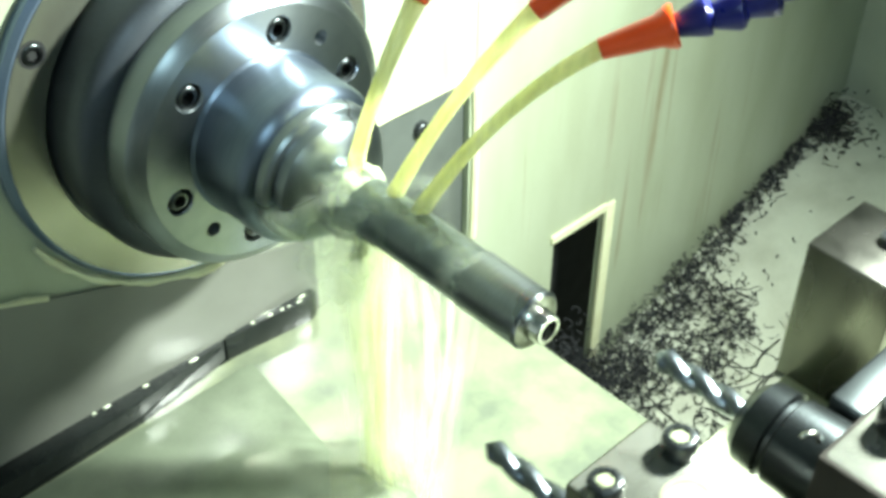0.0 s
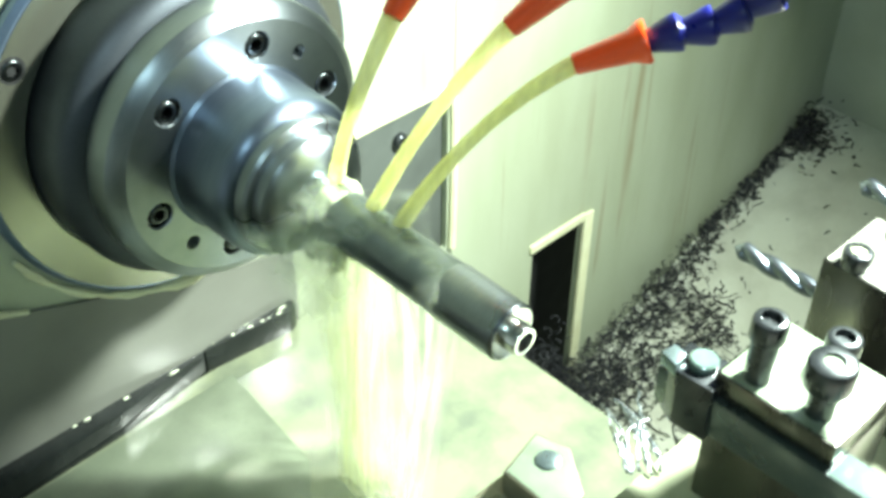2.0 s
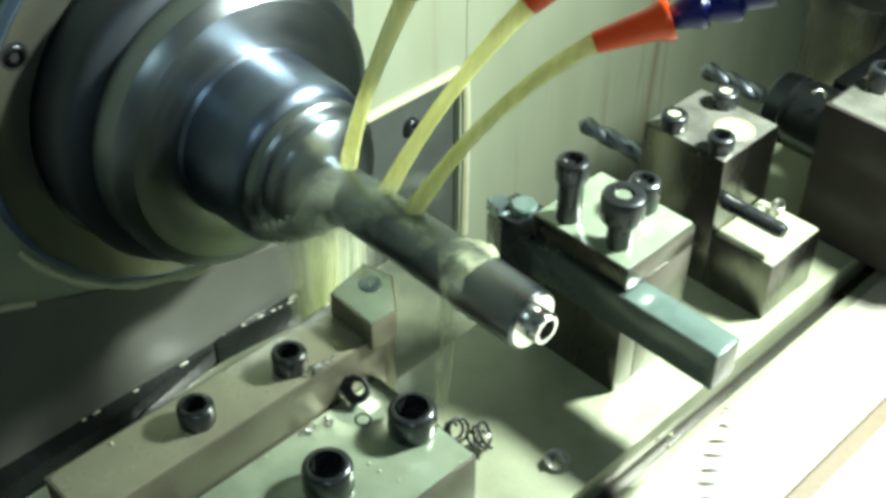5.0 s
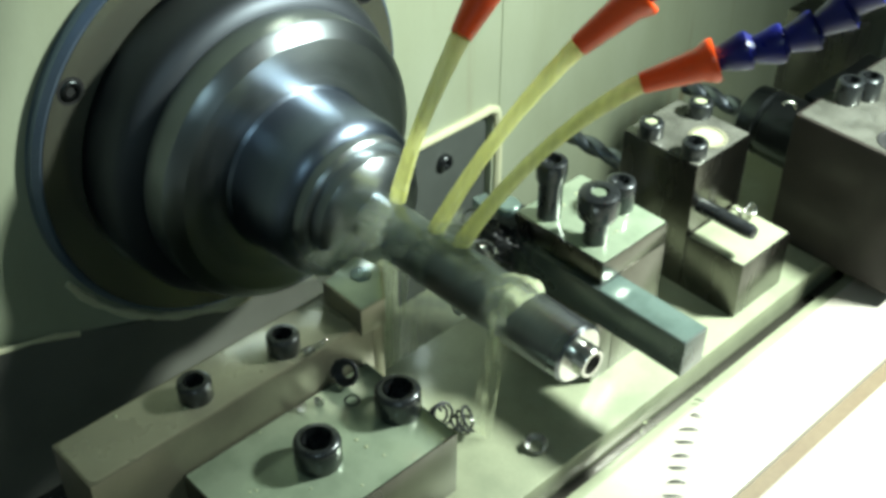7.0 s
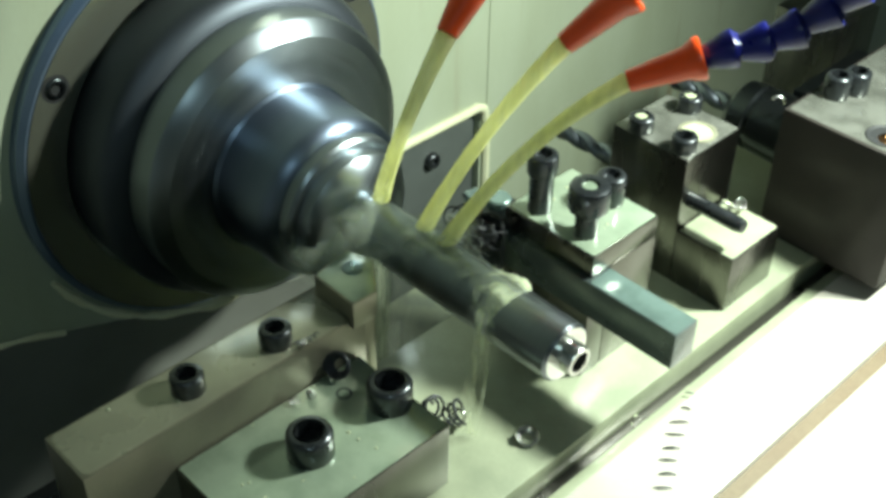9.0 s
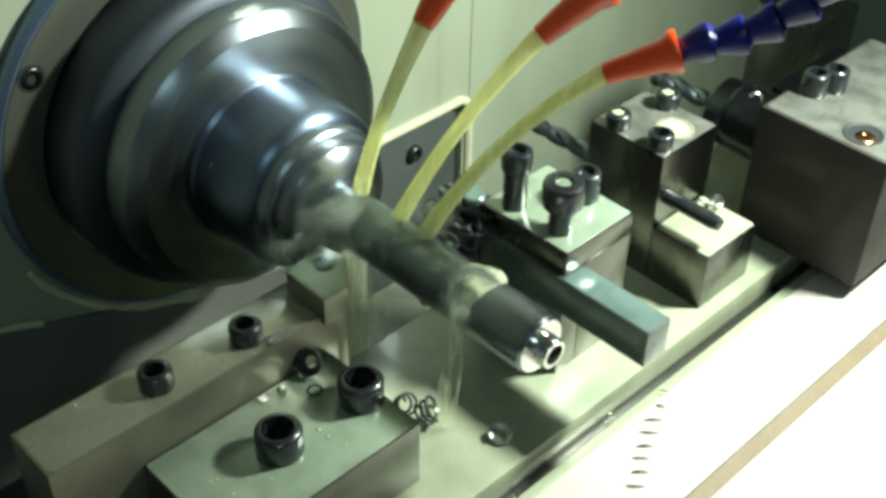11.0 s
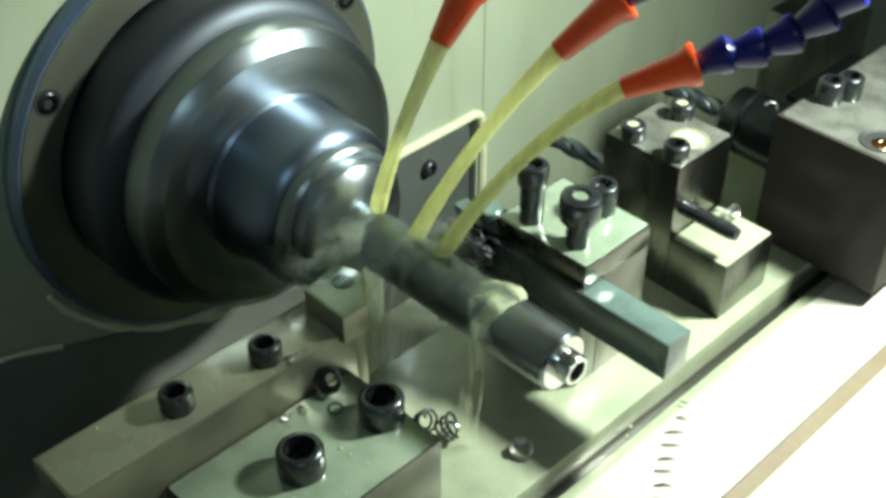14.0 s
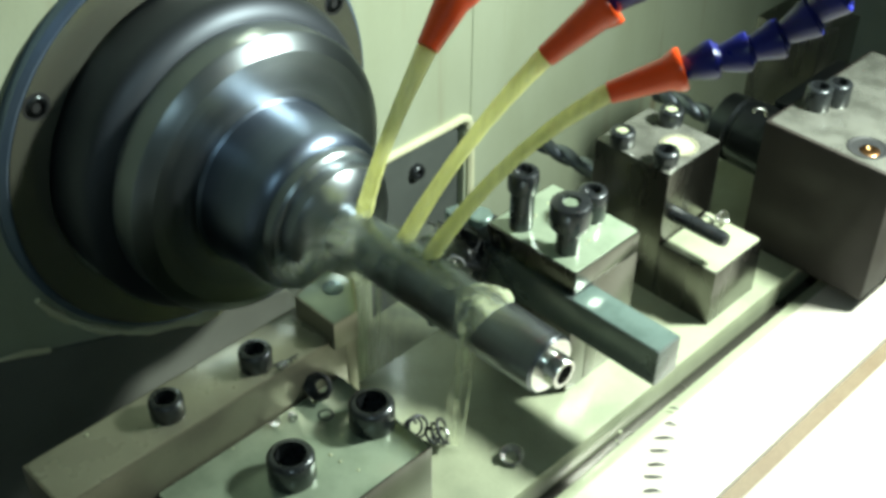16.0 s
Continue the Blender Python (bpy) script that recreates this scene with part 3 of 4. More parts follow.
for cy, cz, r in bolts:
    bm = bmesh.new()
    cap_screw(bm, 10.6, 8, 5)
    bmesh.ops.rotate(bm, verts=bm.verts, matrix=Matrix.Rotation(radians(90), 3, "Y"))
    part("chuck_bolt", bm, DARKSTEEL, chuck, "dark socket head bolt sunk in the chuck face", at=(-8.8, cy, cz))

workpiece = thing("workpiece_bar", "turned steel bar with a bored end held in the collet", "workpiece", (0, 0, 0))
bm = bmesh.new()
lathe(bm, [(40, 12.4), (138, 12.4), (139, 12.6)], 64)
part("rough_bar", bm, BARSTEEL, workpiece, "dark unturned part of the bar")
bm = bmesh.new()
lathe(bm, [(139, 12.6), (140, 13.0), (172.5, 12.8), (173.5, 11.8), (173.6, 6.4)], 64)
part("turned_end", bm, CUT, workpiece, "freshly turned end of the bar")
bm = bmesh.new()
lathe(bm, [(173.3, 11.7), (173.8, 11.5), (173.8, 6.7), (179.8, 6.5), (180.5, 6.0), (180.5, 4.4), (174, 4.3), (173.3, 4.3)], 48, closed=True)
spigot = part("bored_spigot", bm, BRIGHT, workpiece, "bright faced end with a bored spigot")
# black colour stands for the shade at the bottom of the bore
bm = bmesh.new()
lathe(bm, [(173.7, 4.35), (173.9, 0.3)], 32)
part("bore_bottom", bm, BLACK, spigot, "bottom of the bore, coloured black for its shade")

# ---- coolant nozzles, hoses and jets ----
NOZZLES = [((100.5, 5.0, 107), (98.3, 24.5, 124.7), (66, 2, 20)),
           ((128, 39.5, 101), (141, 59, 121), (89, 5, 16)),
           ((143, 61, 83), (162, 81, 93.5), (104, 6, 15))]


def nozzle(tip, rear, hose_to):
    ob = thing("coolant_nozzle", "orange plastic coolant nozzle on a blue segmented hose", "nozzle", tip, "coolant nozzles")
    d = Vector(rear) - Vector(tip)
    length = d.length
    turn = d.to_track_quat("X", "Z").to_matrix()
    bm = bmesh.new()
    lathe(bm, [(0, 3.0), (0, 4.1), (0.6, 4.4), (length - 7, 6.6), (length - 4.5, 7.8), (length - 1.5, 8.8), (length, 8.4), (length, 4.5)], 40)
    bmesh.ops.rotate(bm, verts=bm.verts, matrix=turn)
    part("nozzle_cone", bm, ORANGE, ob, "orange plastic cone")
    # ball-jointed hose links along a bend
    a, q = Vector(rear) - Vector(tip), [Vector(p) - Vector(tip) for p in hose_to]
    line = bezier(a, a + d.normalized() * 18, q[0], q[1], 60)
    run, k = 0.0, 0
    for i in range(1, 61):
        run += (line[i] - line[i - 1]).length
        if run < 12.6 * k + 0.5:
            continue
        way = (line[i] - line[i - 1]).normalized()
        bm = bmesh.new()
        lathe(bm, [(-1, 4.4), (0.4, 5.0), (2.4, 5.6), (6.0, 6.7), (9.0, 7.6), (10.8, 7.7), (11.6, 7.1), (12.0, 5.8), (13.2, 5.0)], 28)
        # moulded ribs and dirt leave each link a little out of true
        for v in bm.verts:
            v.co *= 1 + 0.05 * noise.noise(v.co * 0.35 + Vector((k * 7.1, 0, 0)))
        bmesh.ops.rotate(bm, verts=bm.verts, matrix=way.to_track_quat("X", "Z").to_matrix() @ Matrix.Rotation(k * 0.9, 3, "X"))
        bmesh.ops.translate(bm, verts=bm.verts, vec=line[i])
        part("hose_link", bm, BLUE, ob, "blue plastic hose link")
        k += 1
    return ob


nozzle(NOZZLES[0][0], NOZZLES[0][1], [(98, 60, 175), (110, 90, 240)])
nozzle(NOZZLES[1][0], NOZZLES[1][1], [(168, 92, 150), (190, 130, 215)])
nozzle(NOZZLES[2][0], NOZZLES[2][1], [(200, 126, 97), (222, 130, 192)])

JETS = []
for tip, rear, end in NOZZLES:
    d = (Vector(tip) - Vector(rear)).normalized()
    t, e = Vector(tip), Vector(end)
    span = (e - t).length
    ctrl = d * span * 0.30 + (e - t) * 0.21
    e = e + (e - t - ctrl).normalized() * 9
    pts = bezier((0, 0, 0), ctrl * 0.667, (e - t) + (ctrl - (e - t)) * 0.667, e - t, 26)
    bm = bmesh.new()
    rr = [3.9 - 0.9 * math.sin(math.pi * i / 26) + 0.07 * math.sin(i * 1.9) for i in range(27)]
    tube(bm, pts, rr, 14)
    JETS.append((single("coolant_jet", bm, JET, "milky yellow-green coolant jet falling on the bar", "coolant", tip, "coolant jets"), tip))
# ---- the tool slide (built at its place at nine seconds) ----
TABLE_Z = -64.0
table = thing("tool_slide_table", "wet steel tool slide table with grooved front edge", "table", (120, 60, TABLE_Z), slide=True)
part("table_top", box(bmesh.new(), -44, 51, -420, 330, -22, 0, 0.8), PLATE, table)
part("edge_groove", box(bmesh.new(), 51.2, 58, -420, 330, -24, -14, 0.8), DARKBLOCK, table, "dark wet groove along the table edge")
part("edge_ledge", box(bmesh.new(), 58.2, 64, -420, 330, -24, -9.5, 0.8), PLATE, table, "wet greenish ledge beside the groove")
part("way_cover", box(bmesh.new(), 64.2, 106, -420, 330, -26, -8, 1.0), WAYCOVER, table, "pale glossy way cover")
part("way_cover", box(bmesh.new(), 113.5, 330, -420, 330, -27, -9, 1.4), WAYCOVER, table, "pale glossy way cover")
part("cover_joint", box(bmesh.new(), 106.2, 113.3, -420, 330, -27, -11.5, 0), JOINT, table, "brown dirt-filled joint of the way cover")


def steel_block(name, label, at, boxes, mat=GROUND):
    ob = thing(name, label, "tool block", at, "tool blocks on the slide", slide=True)
    for pname, b, bevel in boxes:
        part(pname, box(bmesh.new(), *b, bevel), mat, ob)
    return ob


# cut-off tool holder on a long rail
rail = steel_block("parting_tool_holder", "long ground steel holder for the parting tool", (81, -100, TABLE_Z), [("rail_body", (-14, 13.3, -65, 66, 0, 55), 0.5)], RAILSTEEL)
bm = bmesh.new()
prism(bm, [(-9, 58), (16, 57.6), (16.4, 70), (0, 82.6), (-13.4, 79)], 52, 65.5, 0.4)
rail_head = part("tool_head", bm, RAILSTEEL, rail, "ground steel clamp head")
bm = bmesh.new()
prism(bm, [(-13.4, 66.1), (13.1, 66.1), (13.1, 71.6), (0, 82.2), (-13.4, 78.6)], 0, 51.8, 0.4)
part("head_foot", bm, RAILSTEEL, rail, "ground steel foot under the clamp head")
bm = bmesh.new()
lathe(bm, [(65.3, 4.4), (66.3, 4.4), (66.5, 4.0), (66.5, 0.4)], 28, (-1.6, 72.5, 0), "z")
part("clamp_screw", bm, CARBIDE, rail_head, "flat round clamp screw")
for x, y in ((3.0, 28.0), (1.0, -12.3)):
    screw_part(rail, (x, y, 55), 13.4, 8.6, 7.0, turn=20)
# clamp plate in front of the rail
clamp = steel_block("clamp_plate", "ground steel clamp plate with two large cap screws", (120, -85, TABLE_Z), [("plate", (-25.5, 30, -45, 46, 0, 34), 0.7)], GROUND)
screw_part(clamp, (3.4, -2.6, 34), 18.6, 12.2, 10.5, turn=10)
screw_part(clamp, (4.3, 37.5, 34), 18.6, 12.2, 10.5, turn=35)
bm = bmesh.new()
lathe(bm, [(34, 3.4), (34.3, 3.4), (34.3, 2.4), (31, 2.2), (31, 0.3)], 20, (-12, 27, 0), "z")
part("set_screw", bm, DARKSTEEL, clamp, "sunk set screw")

# turning tool block
b1 = steel_block("turning_tool_block", "ground steel block clamping the turning tool", (120, 70, TABLE_Z),
                 [("block_body", (-25, 26.2, -9.5, 21.7, 0, 57.4), 0.5), ("top_jaw", (-25, 26.2, -22, 21.7, 57.8, 68.5), 0.9), ("bottom_jaw", (-25, 26.2, -22, -9.7, 0, 38.6), 0.5)])
part("tool_shank", box(bmesh.new(), -48, 73, -25, -10.2, 39, 57.2, 0.5), SHANK, b1, "dark square tool shank")
bm = bmesh.new()
prism(bm, [(-22, -27), (-37, -28), (-45, -24), (-44, -11), (-22, -9)], 36, 63.5, 0.6)
turning_head = part("tool_head", bm, BLACKOX, b1, "black turning tool head")
bm = bmesh.new()
prism(bm, [(-38, -28.8), (-46.5, -26.8), (-45.5, -19.5), (-39, -21)], 61.2, 67.0, 0.3)
part("insert", bm, CARBIDE, turning_head, "blue-grey carbide insert")
bm = bmesh.new()
lathe(bm, [(63.5, 5.8), (66.6, 5.8), (67.4, 5.0), (67.4, 0.4)], 32, (-33, -18, 0), "z")
part("insert_clamp", bm, TEALFILM, turning_head, "round wet clamp screw")


def square_bolt(parent, at, h, head, r=7.3):
    """A tall jacking bolt with a thick round head."""
    bm = bmesh.new()
    low = max(0.3, h - head)
    lathe(bm, [(0, 5.3), (low - 0.2, 5.4), (low, r * 0.96), (low + 0.8, r), (h - 1.8, r), (h - 0.7, r * 0.95), (h, r * 0.8), (h, 4.0), (h - 2.5, 3.6), (h - 2.5, 0.4)], 28, (0, 0, 0), "z")
    return part("jack_bolt", bm, BLACKOX, parent, "black clamping bolt standing proud of the block", at=at)


for x, y, h, head, r in ((-13, -13, 30, 10, 6.8), (12.5, -11.5, 26, 12, 9.0), (4, 14, 15, 15, 6.8)):
    square_bolt(b1, (x, y, 68.4), h, head, r)

# drill block with step
b2 = steel_block("drill_block", "ground steel drill block with a low step", (109, 152.8, TABLE_Z),
                 [("block_body", (-22, 22.2, -21, 21.3, 0, 71), 1.0), ("step", (22.4, 55, -21, 18, 0, 31.2), 0.6)])
for x, y in ((-10.4, -18.3 + 3), (-5.7, 17.0), (14.4, -16.1 + 2)):
    screw_part(b2, (x, y, 71), 12.4, 8, 6)
    if x < 10:
        bm = bmesh.new()
        lathe(bm, [(78.0, 4.4), (78.3, 3.9), (78.5, 2.0), (78.5, 0.3)], 24, (x, y, 0), "z")
        part("coolant_pool", bm, POOL, b2, "pale coolant filling the screw socket")
bm = bmesh.new()
lathe(bm, [(71.05, 9.5), (71.5, 9.5), (71.5, 7.6), (71.05, 7.4)], 40, (10, 3, 0), "z", closed=True)
ring_part = part("hole_ring", bm, BROWNFILM, b2, "raised ring round a coolant-filled hole")
bm = bmesh.new()
lathe(bm, [(71.0, 7.6), (71.2, 7.5), (71.25, 0.3)], 40, (10, 3, 0), "z")
part("coolant_pool", bm, POOL, ring_part, "pale coolant standing in the hole")
bm = bmesh.new()
lathe(bm, [(20, 3.8), (50, 3.8), (53, 3.0), (53.5, 1.5)], 24, (0, -13.5, 46))
part("drill_shank", bm, BLACKOX, b2, "black round drill shank")


def twist_drill(bm, length, r, turns, at):
    """Two helical lands twisted round a core, tip towards -x."""
    n, rings = 28, []
    for i in range(n * 2 + 1):
        s = i / (n * 2)
        a = s * turns * 2 * math.pi
        x = at[0] - length + s * length
        taper = min(1.0, 0.12 + s * 9)
        ring = []
        for k in range(16):
            t = 2 * math.pi * k / 16
            rad = r * taper * (0.58 + 0.42 * abs(math.cos(t)) ** 0.7)
            ring.append(bm.verts.new((x, at[1] + rad * math.cos(t + a), at[2] + rad * math.sin(t + a))))
        rings.append(ring)
    for a, b in zip(rings, rings[1:]):
        for k in range(16):
            bm.faces.new((a[k], a[(k + 1) % 16], b[(k + 1) % 16], b[k]))
    bm.faces.new(rings[0])
    bm.faces.new(rings[-1])


bm = bmesh.new()
twist_drill(bm, 46, 4.6, 1.5, (-21, -12, 45.5))
part("twist_drill", bm, BARSTEEL, b2, "bright twist drill", smooth=60)

# rear boring block
b3 = steel_block("boring_block", "tall steel block, sides darkened for shade, with bolts and a bored hole", (172, 225, TABLE_Z),
                 [("block_body", (-35, 35, -25, 78, 0, 74), 2.2), ("side_bar", (-52, -35.3, 14, 78, 40, 62), 1.5)])
# whole body takes the dark of its unlit sides
b3.children[0].data.materials[0] = SHADEDARK
b3.children[1].data.materials[0] = DARKSTEEL
for x, y in ((-24, 4.5), (-19.5, 15)):
    screw_part(b3, (x, y, 74), 13, 12, 6.5)
# shallow black disc paints the hole's shade on the block top
bm = bmesh.new()
lathe(bm, [(73.9, 9.8), (74.5, 9.6), (74.6, 8.8), (74.2, 8.2), (74.15, 7.0), (74.3, 0.3)], 36, (13, -11, 0), "z")
bored = part("bored_hole", bm, BLACK, b3, "black disc drawn as the shade in a bored hole")
bm = bmesh.new()
lathe(bm, [(74.2, 5.0), (74.6, 4.4), (74.6, 2.2), (74.3, 1.8)], 24, (15, -12.5, 0), "z")
part("bored_sleeve", bm, COPPER, bored, "brassy lining of a bored hole")
bm = bmesh.new()
lathe(bm, [(-73, 6), (-71, 13), (-67, 17), (-58, 17.6), (-57, 16), (-55, 16), (-54, 17.6), (-40, 18), (-34.5, 18)], 48, (0, -6, 50))
part("collet_holder", bm, DARKSTEEL, b3, "dark round drill collet")
bm = bmesh.new()
twist_drill(bm, 44, 5.0, 1.5, (-71, -6, 50))
part("twist_drill", bm, BARSTEEL, b3, "bright twist drill", smooth=60)


# small far block with one bolt
b4 = steel_block("stop_block", "small steel block with one bolt at the slide's far end", (92, 315, TABLE_Z), [("block_body", (-21, 20, -21, 21, 0, 73), 1.0)])
screw_part(b4, (2, 4, 73), 10, 4, 5)
part("foot", box(bmesh.new(), -21, 40, -21, 40, -3, -0.2, 0.4), DARKSTEEL, b4)

# ---- films of coolant standing on the steel ----
def film(parent, outline, z, mat=MILKY, label="thin milky film of coolant"):
    bm = bmesh.new()
    prism(bm, outline, z, z + 0.35, 0.12)
    part("coolant_film", bm, mat, parent, label)


def rect(x0, x1, y0, y1, r=2.0):
    return [(x0 + r, y0), (x1 - r, y0), (x1, y0 + r), (x1, y1 - r), (x1 - r, y1), (x0 + r, y1), (x0, y1 - r), (x0, y0 + r)]


film(b1, rect(-24, 25.4, -21, 21, 0.8), 68.42)
film(b2, rect(23, 54.2, -20.2, 17.2, 0.8), 31.12, PLATE, "thin pale film of coolant")
film(rail, [(-8.2, 58.8), (15.2, 58.4), (15.6, 69.7), (-0.2, 81.6), (-12.4, 78.2)], 65.42)
film(rail, rect(-13, 12.6, -64, 57), 54.92, BROWNFILM, "thin brownish oily film")
# wet top of the drill block, its grey raised for the light there
film(b2, rect(-21.2, 21.4, -20.2, 20.5, 0.8), 70.7, LITTOP, "thin greyish film of coolant that also lightens the lit top")
# lighter layer over the darkened boring block paints its lit top
film(b3, rect(-33, 33, -23, 76, 1.5), 73.7, LITTOP, "thin lighter grey layer standing in for the lit block top")
film(clamp, rect(-24.7, 29.2, -44.2, 45.2, 0.6), 33.92)

film(b1, rect(27, 72.2, -24.4, -10.8, 0.8), 57.12, TEALFILM, "thin teal film of coolant")
for x, y, h in ((12.5, -11.5, 26),):
    bm = bmesh.new()
    lathe(bm, [(66.9 + h, 3.7), (67.3 + h, 3.6), (67.4 + h, 0.3)], 28, (x, y, 0), "z")
    part("coolant_pool", bm, MILKY, b1, "pale coolant standing in the bolt socket")

# beads of coolant standing on the steel
runs = random.Random(12)
for x0, x1, y0, y1, z, count in ((96, 149, -128, -41, -29.7, 12), (69, 93, -160, -45, -8.7, 6), (96, 144, 50, 90, 4.8, 6), (170, 178, -60, 60, -73.4, 6)):
    for k in range(count):
        bm = bmesh.new()
        bmesh.ops.create_icosphere(bm, subdivisions=2, radius=runs.uniform(0.5, 1.1))
        bmesh.ops.scale(bm, vec=(1, 1, 0.5), verts=bm.verts)
        single("coolant_bead", bm, POOL, "small glossy bead of coolant standing on the steel", "drop", (runs.uniform(x0, x1), runs.uniform(y0, y1), z), "coolant beads", slide=True, smooth=180)

# pale beads added along the seal in place of its wet highlights
for k in range(18):
    bm = bmesh.new()
    bmesh.ops.create_icosphere(bm, subdivisions=2, radius=runs.uniform(0.5, 1.2))
    bmesh.ops.scale(bm, vec=(1, runs.uniform(1, 3.5), 0.5), verts=bm.verts)
    y = runs.uniform(-2, 48) if k < 12 else runs.uniform(-120, -20)
    x = -51.4 - 0.113 * (48 - y) * (1 if k < 12 else 0.3) + runs.choice((-3.5, -0.4))
    single("coolant_bead", bm, GLINT, "small bright bead standing in for a wet glint on the black seal", "drop", (x, y, -167.6 if k < 12 else -168.6), "coolant beads", smooth=180)

# ---- coolant ----
rng = random.Random(4)


def curtain(name, label, at, mat, wide_top, wide_low, height, wave, lean):
    """A falling sheet of coolant, wavy, narrowing downwards; local x across, z from 0 down."""
    bm = bmesh.new()
    nu, nv, grid = 14, 26, []
    a0 = rng.uniform(0, 6)
    for j in range(nv + 1):
        v = j / nv
        w = (wide_top + (wide_low - wide_top) * v ** 0.7) / 2
        row = []
        for i in range(nu + 1):
            u = i / nu * 2 - 1
            row.append(bm.verts.new((u * w + lean * v * v, wave * math.sin(2.3 * u + a0 + 3 * v) + 5 * math.cos(u * 1.5), -height * v)))
        grid.append(row)
    for a, b in zip(grid, grid[1:]):
        for i in range(nu):
            bm.faces.new((a[i], a[i + 1], b[i + 1], b[i]))
    return single(name, bm, mat, label, "coolant", at, "falling coolant", smooth=180)


FALLS = [curtain("coolant_curtain", "milky yellow-green coolant pouring from the bar", (74, -6, -6), FALL, 46, 40, 178, 3, 4),
         curtain("coolant_curtain", "milky yellow-green coolant pouring from the bar", (70, -2, -4), FALL, 44, 30, 180, 4, 6),
         curtain("coolant_curtain", "milky yellow-green coolant pouring from the bar", (80, 2, -8), FALL, 40, 44, 176, 4, -2),
         curtain("coolant_veil", "thin pale veil of coolant beside the main fall", (58, 2, -14), VEIL, 80, 66, 168, 6, 10),
         curtain("coolant_veil", "thin pale veil of coolant beside the main fall", (100, 6, -8), VEIL, 80, 70, 176, 6, -12)]


SPLASH = []


def puff(name, label, at, size, turn):
    """A soft dished puff of spray, one unit across in its own space and scaled to size millimetres."""
    bm = bmesh.new()
    rings, n = [[bm.verts.new((0, 0, 0.16))]], 28
    for j in range(1, 7):
        r = j / 6
        rings.append([bm.verts.new((r * math.cos(2 * math.pi * k / n), r * math.sin(2 * math.pi * k / n), 0.16 * (1 - r * r) + 0.05 * math.sin(3 * k + j))) for k in range(n)])
    for k in range(n):
        bm.faces.new((rings[0][0], rings[1][k], rings[1][(k + 1) % n]))
    for a, b in zip(rings[1:], rings[2:]):
        for k in range(n):
            bm.faces.new((a[k], b[k], b[(k + 1) % n], a[(k + 1) % n]))
    bmesh.ops.scale(bm, vec=(1000, 1000, 1000), verts=bm.verts)
    ob = single(name, bm, MIST, label, "coolant", at, "coolant splash", smooth=180)
    ob.scale = Vector(size) * MM
    ob.rotation_euler = [radians(v) for v in turn]
    SPLASH.append(ob)


for x, y, z, r, q in ((70, -14, 2, 22, 1.0), (80, -13, 8, 18, 0.8), (60, -16, -12, 26, 1.1), (54, -20, -24, 24, 1.2), (92, -8, 14, 14, 0.8), (100, 8, 17, 13, 0.7),
                      (72, -16, -30, 26, 1.3), (46, -26, -4, 20, 1.0), (84, -14, -16, 20, 1.2), (64, -14, 16, 16, 0.8), (112, 0, 15, 13, 0.8), (122, -4, 12, 12, 0.8), (134, -4, 13, 12, 0.8), (142, -10, 6, 12, 0.9)):
    puff("coolant_spray", "hazy spray where the jets strike the bar", (x, y, z), (r, r * q, r), (50 + rng.uniform(-14, 14), rng.uniform(-12, 12), 46 + rng.uniform(-14, 14)))
for x, y, r in ((84, -8, 40), (60, 20, 34), (112, -20, 34), (90, -40, 36)):
    puff("pan_splash", "pale splash where the coolant meets the pan", (x, y, PAN_Z + 8), (r, r * 0.9, r * 0.3), (rng.uniform(-6, 6), rng.uniform(-6, 6), rng.uniform(0, 90)))
bm = bmesh.new()
lathe(bm, [(56, 13.6), (60, 14.2), (80, 13.4), (118, 12.9)], 64)
single("coolant_film", bm, FILM, "thin running film of coolant over collet and bar", "coolant", smooth=180)
bm = bmesh.new()
lathe(bm, [(-10, 12.6), (-8, 13.4), (-6, 14.3), (-3, 15.4), (0, 15.9), (3, 15.2), (5, 14.0), (7, 12.9)], 96)
for v in bm.verts:
    k = 1 + 0.11 * noise.noise(v.co * 0.22)
    lift = max(0.0, v.co.z) / 15
    v.co = Vector((v.co.x * (0.32 + 0.9 * lift), v.co.y * (1 + (k - 1) * lift), v.co.z * (k if v.co.z > 0 else 0.93)))
FOAM_RING = single("coolant_foam", bm, FOAM, "pale foam of coolant piled at the shoulder of the bar", "coolant", (140, 0, 0), smooth=180)
bm = bmesh.new()
nu, nv, rows_of = 8, 16, []
for j in range(nv + 1):
    v = j / nv
    w = 4.5 + 3.5 * v
    rows_of.append([bm.verts.new((w * (i / nu * 2 - 1) - 7 * v * v + 0.8 * math.sin(5 * v + i), -13.2 + 1.4 * math.cos(i * 0.8) - 2 * v, -3 - 59.5 * v)) for i in range(nu + 1)])
for a, b in zip(rows_of, rows_of[1:]):
    for i in range(nu):
        bm.faces.new((a[i], a[i + 1], b[i + 1], b[i]))
FOAM_RUN = single("coolant_trickle", bm, TRICKLE, "thin milky trickle of coolant falling from the shoulder", "coolant", (140, 0, 0), "falling coolant", smooth=180)
# thicker spray where each jet breaks on the bar
for x, y, z, r in ((67, -6, 20, 9), (88, -3, 16, 10), (100, 0, 16, 10)):
    puff("coolant_spray", "hazy spray where the jets strike the bar", (x, y, z), (r, r * 0.75, r), (48 + rng.uniform(-8, 8), rng.uniform(-8, 8), 46 + rng.uniform(-8, 8)))
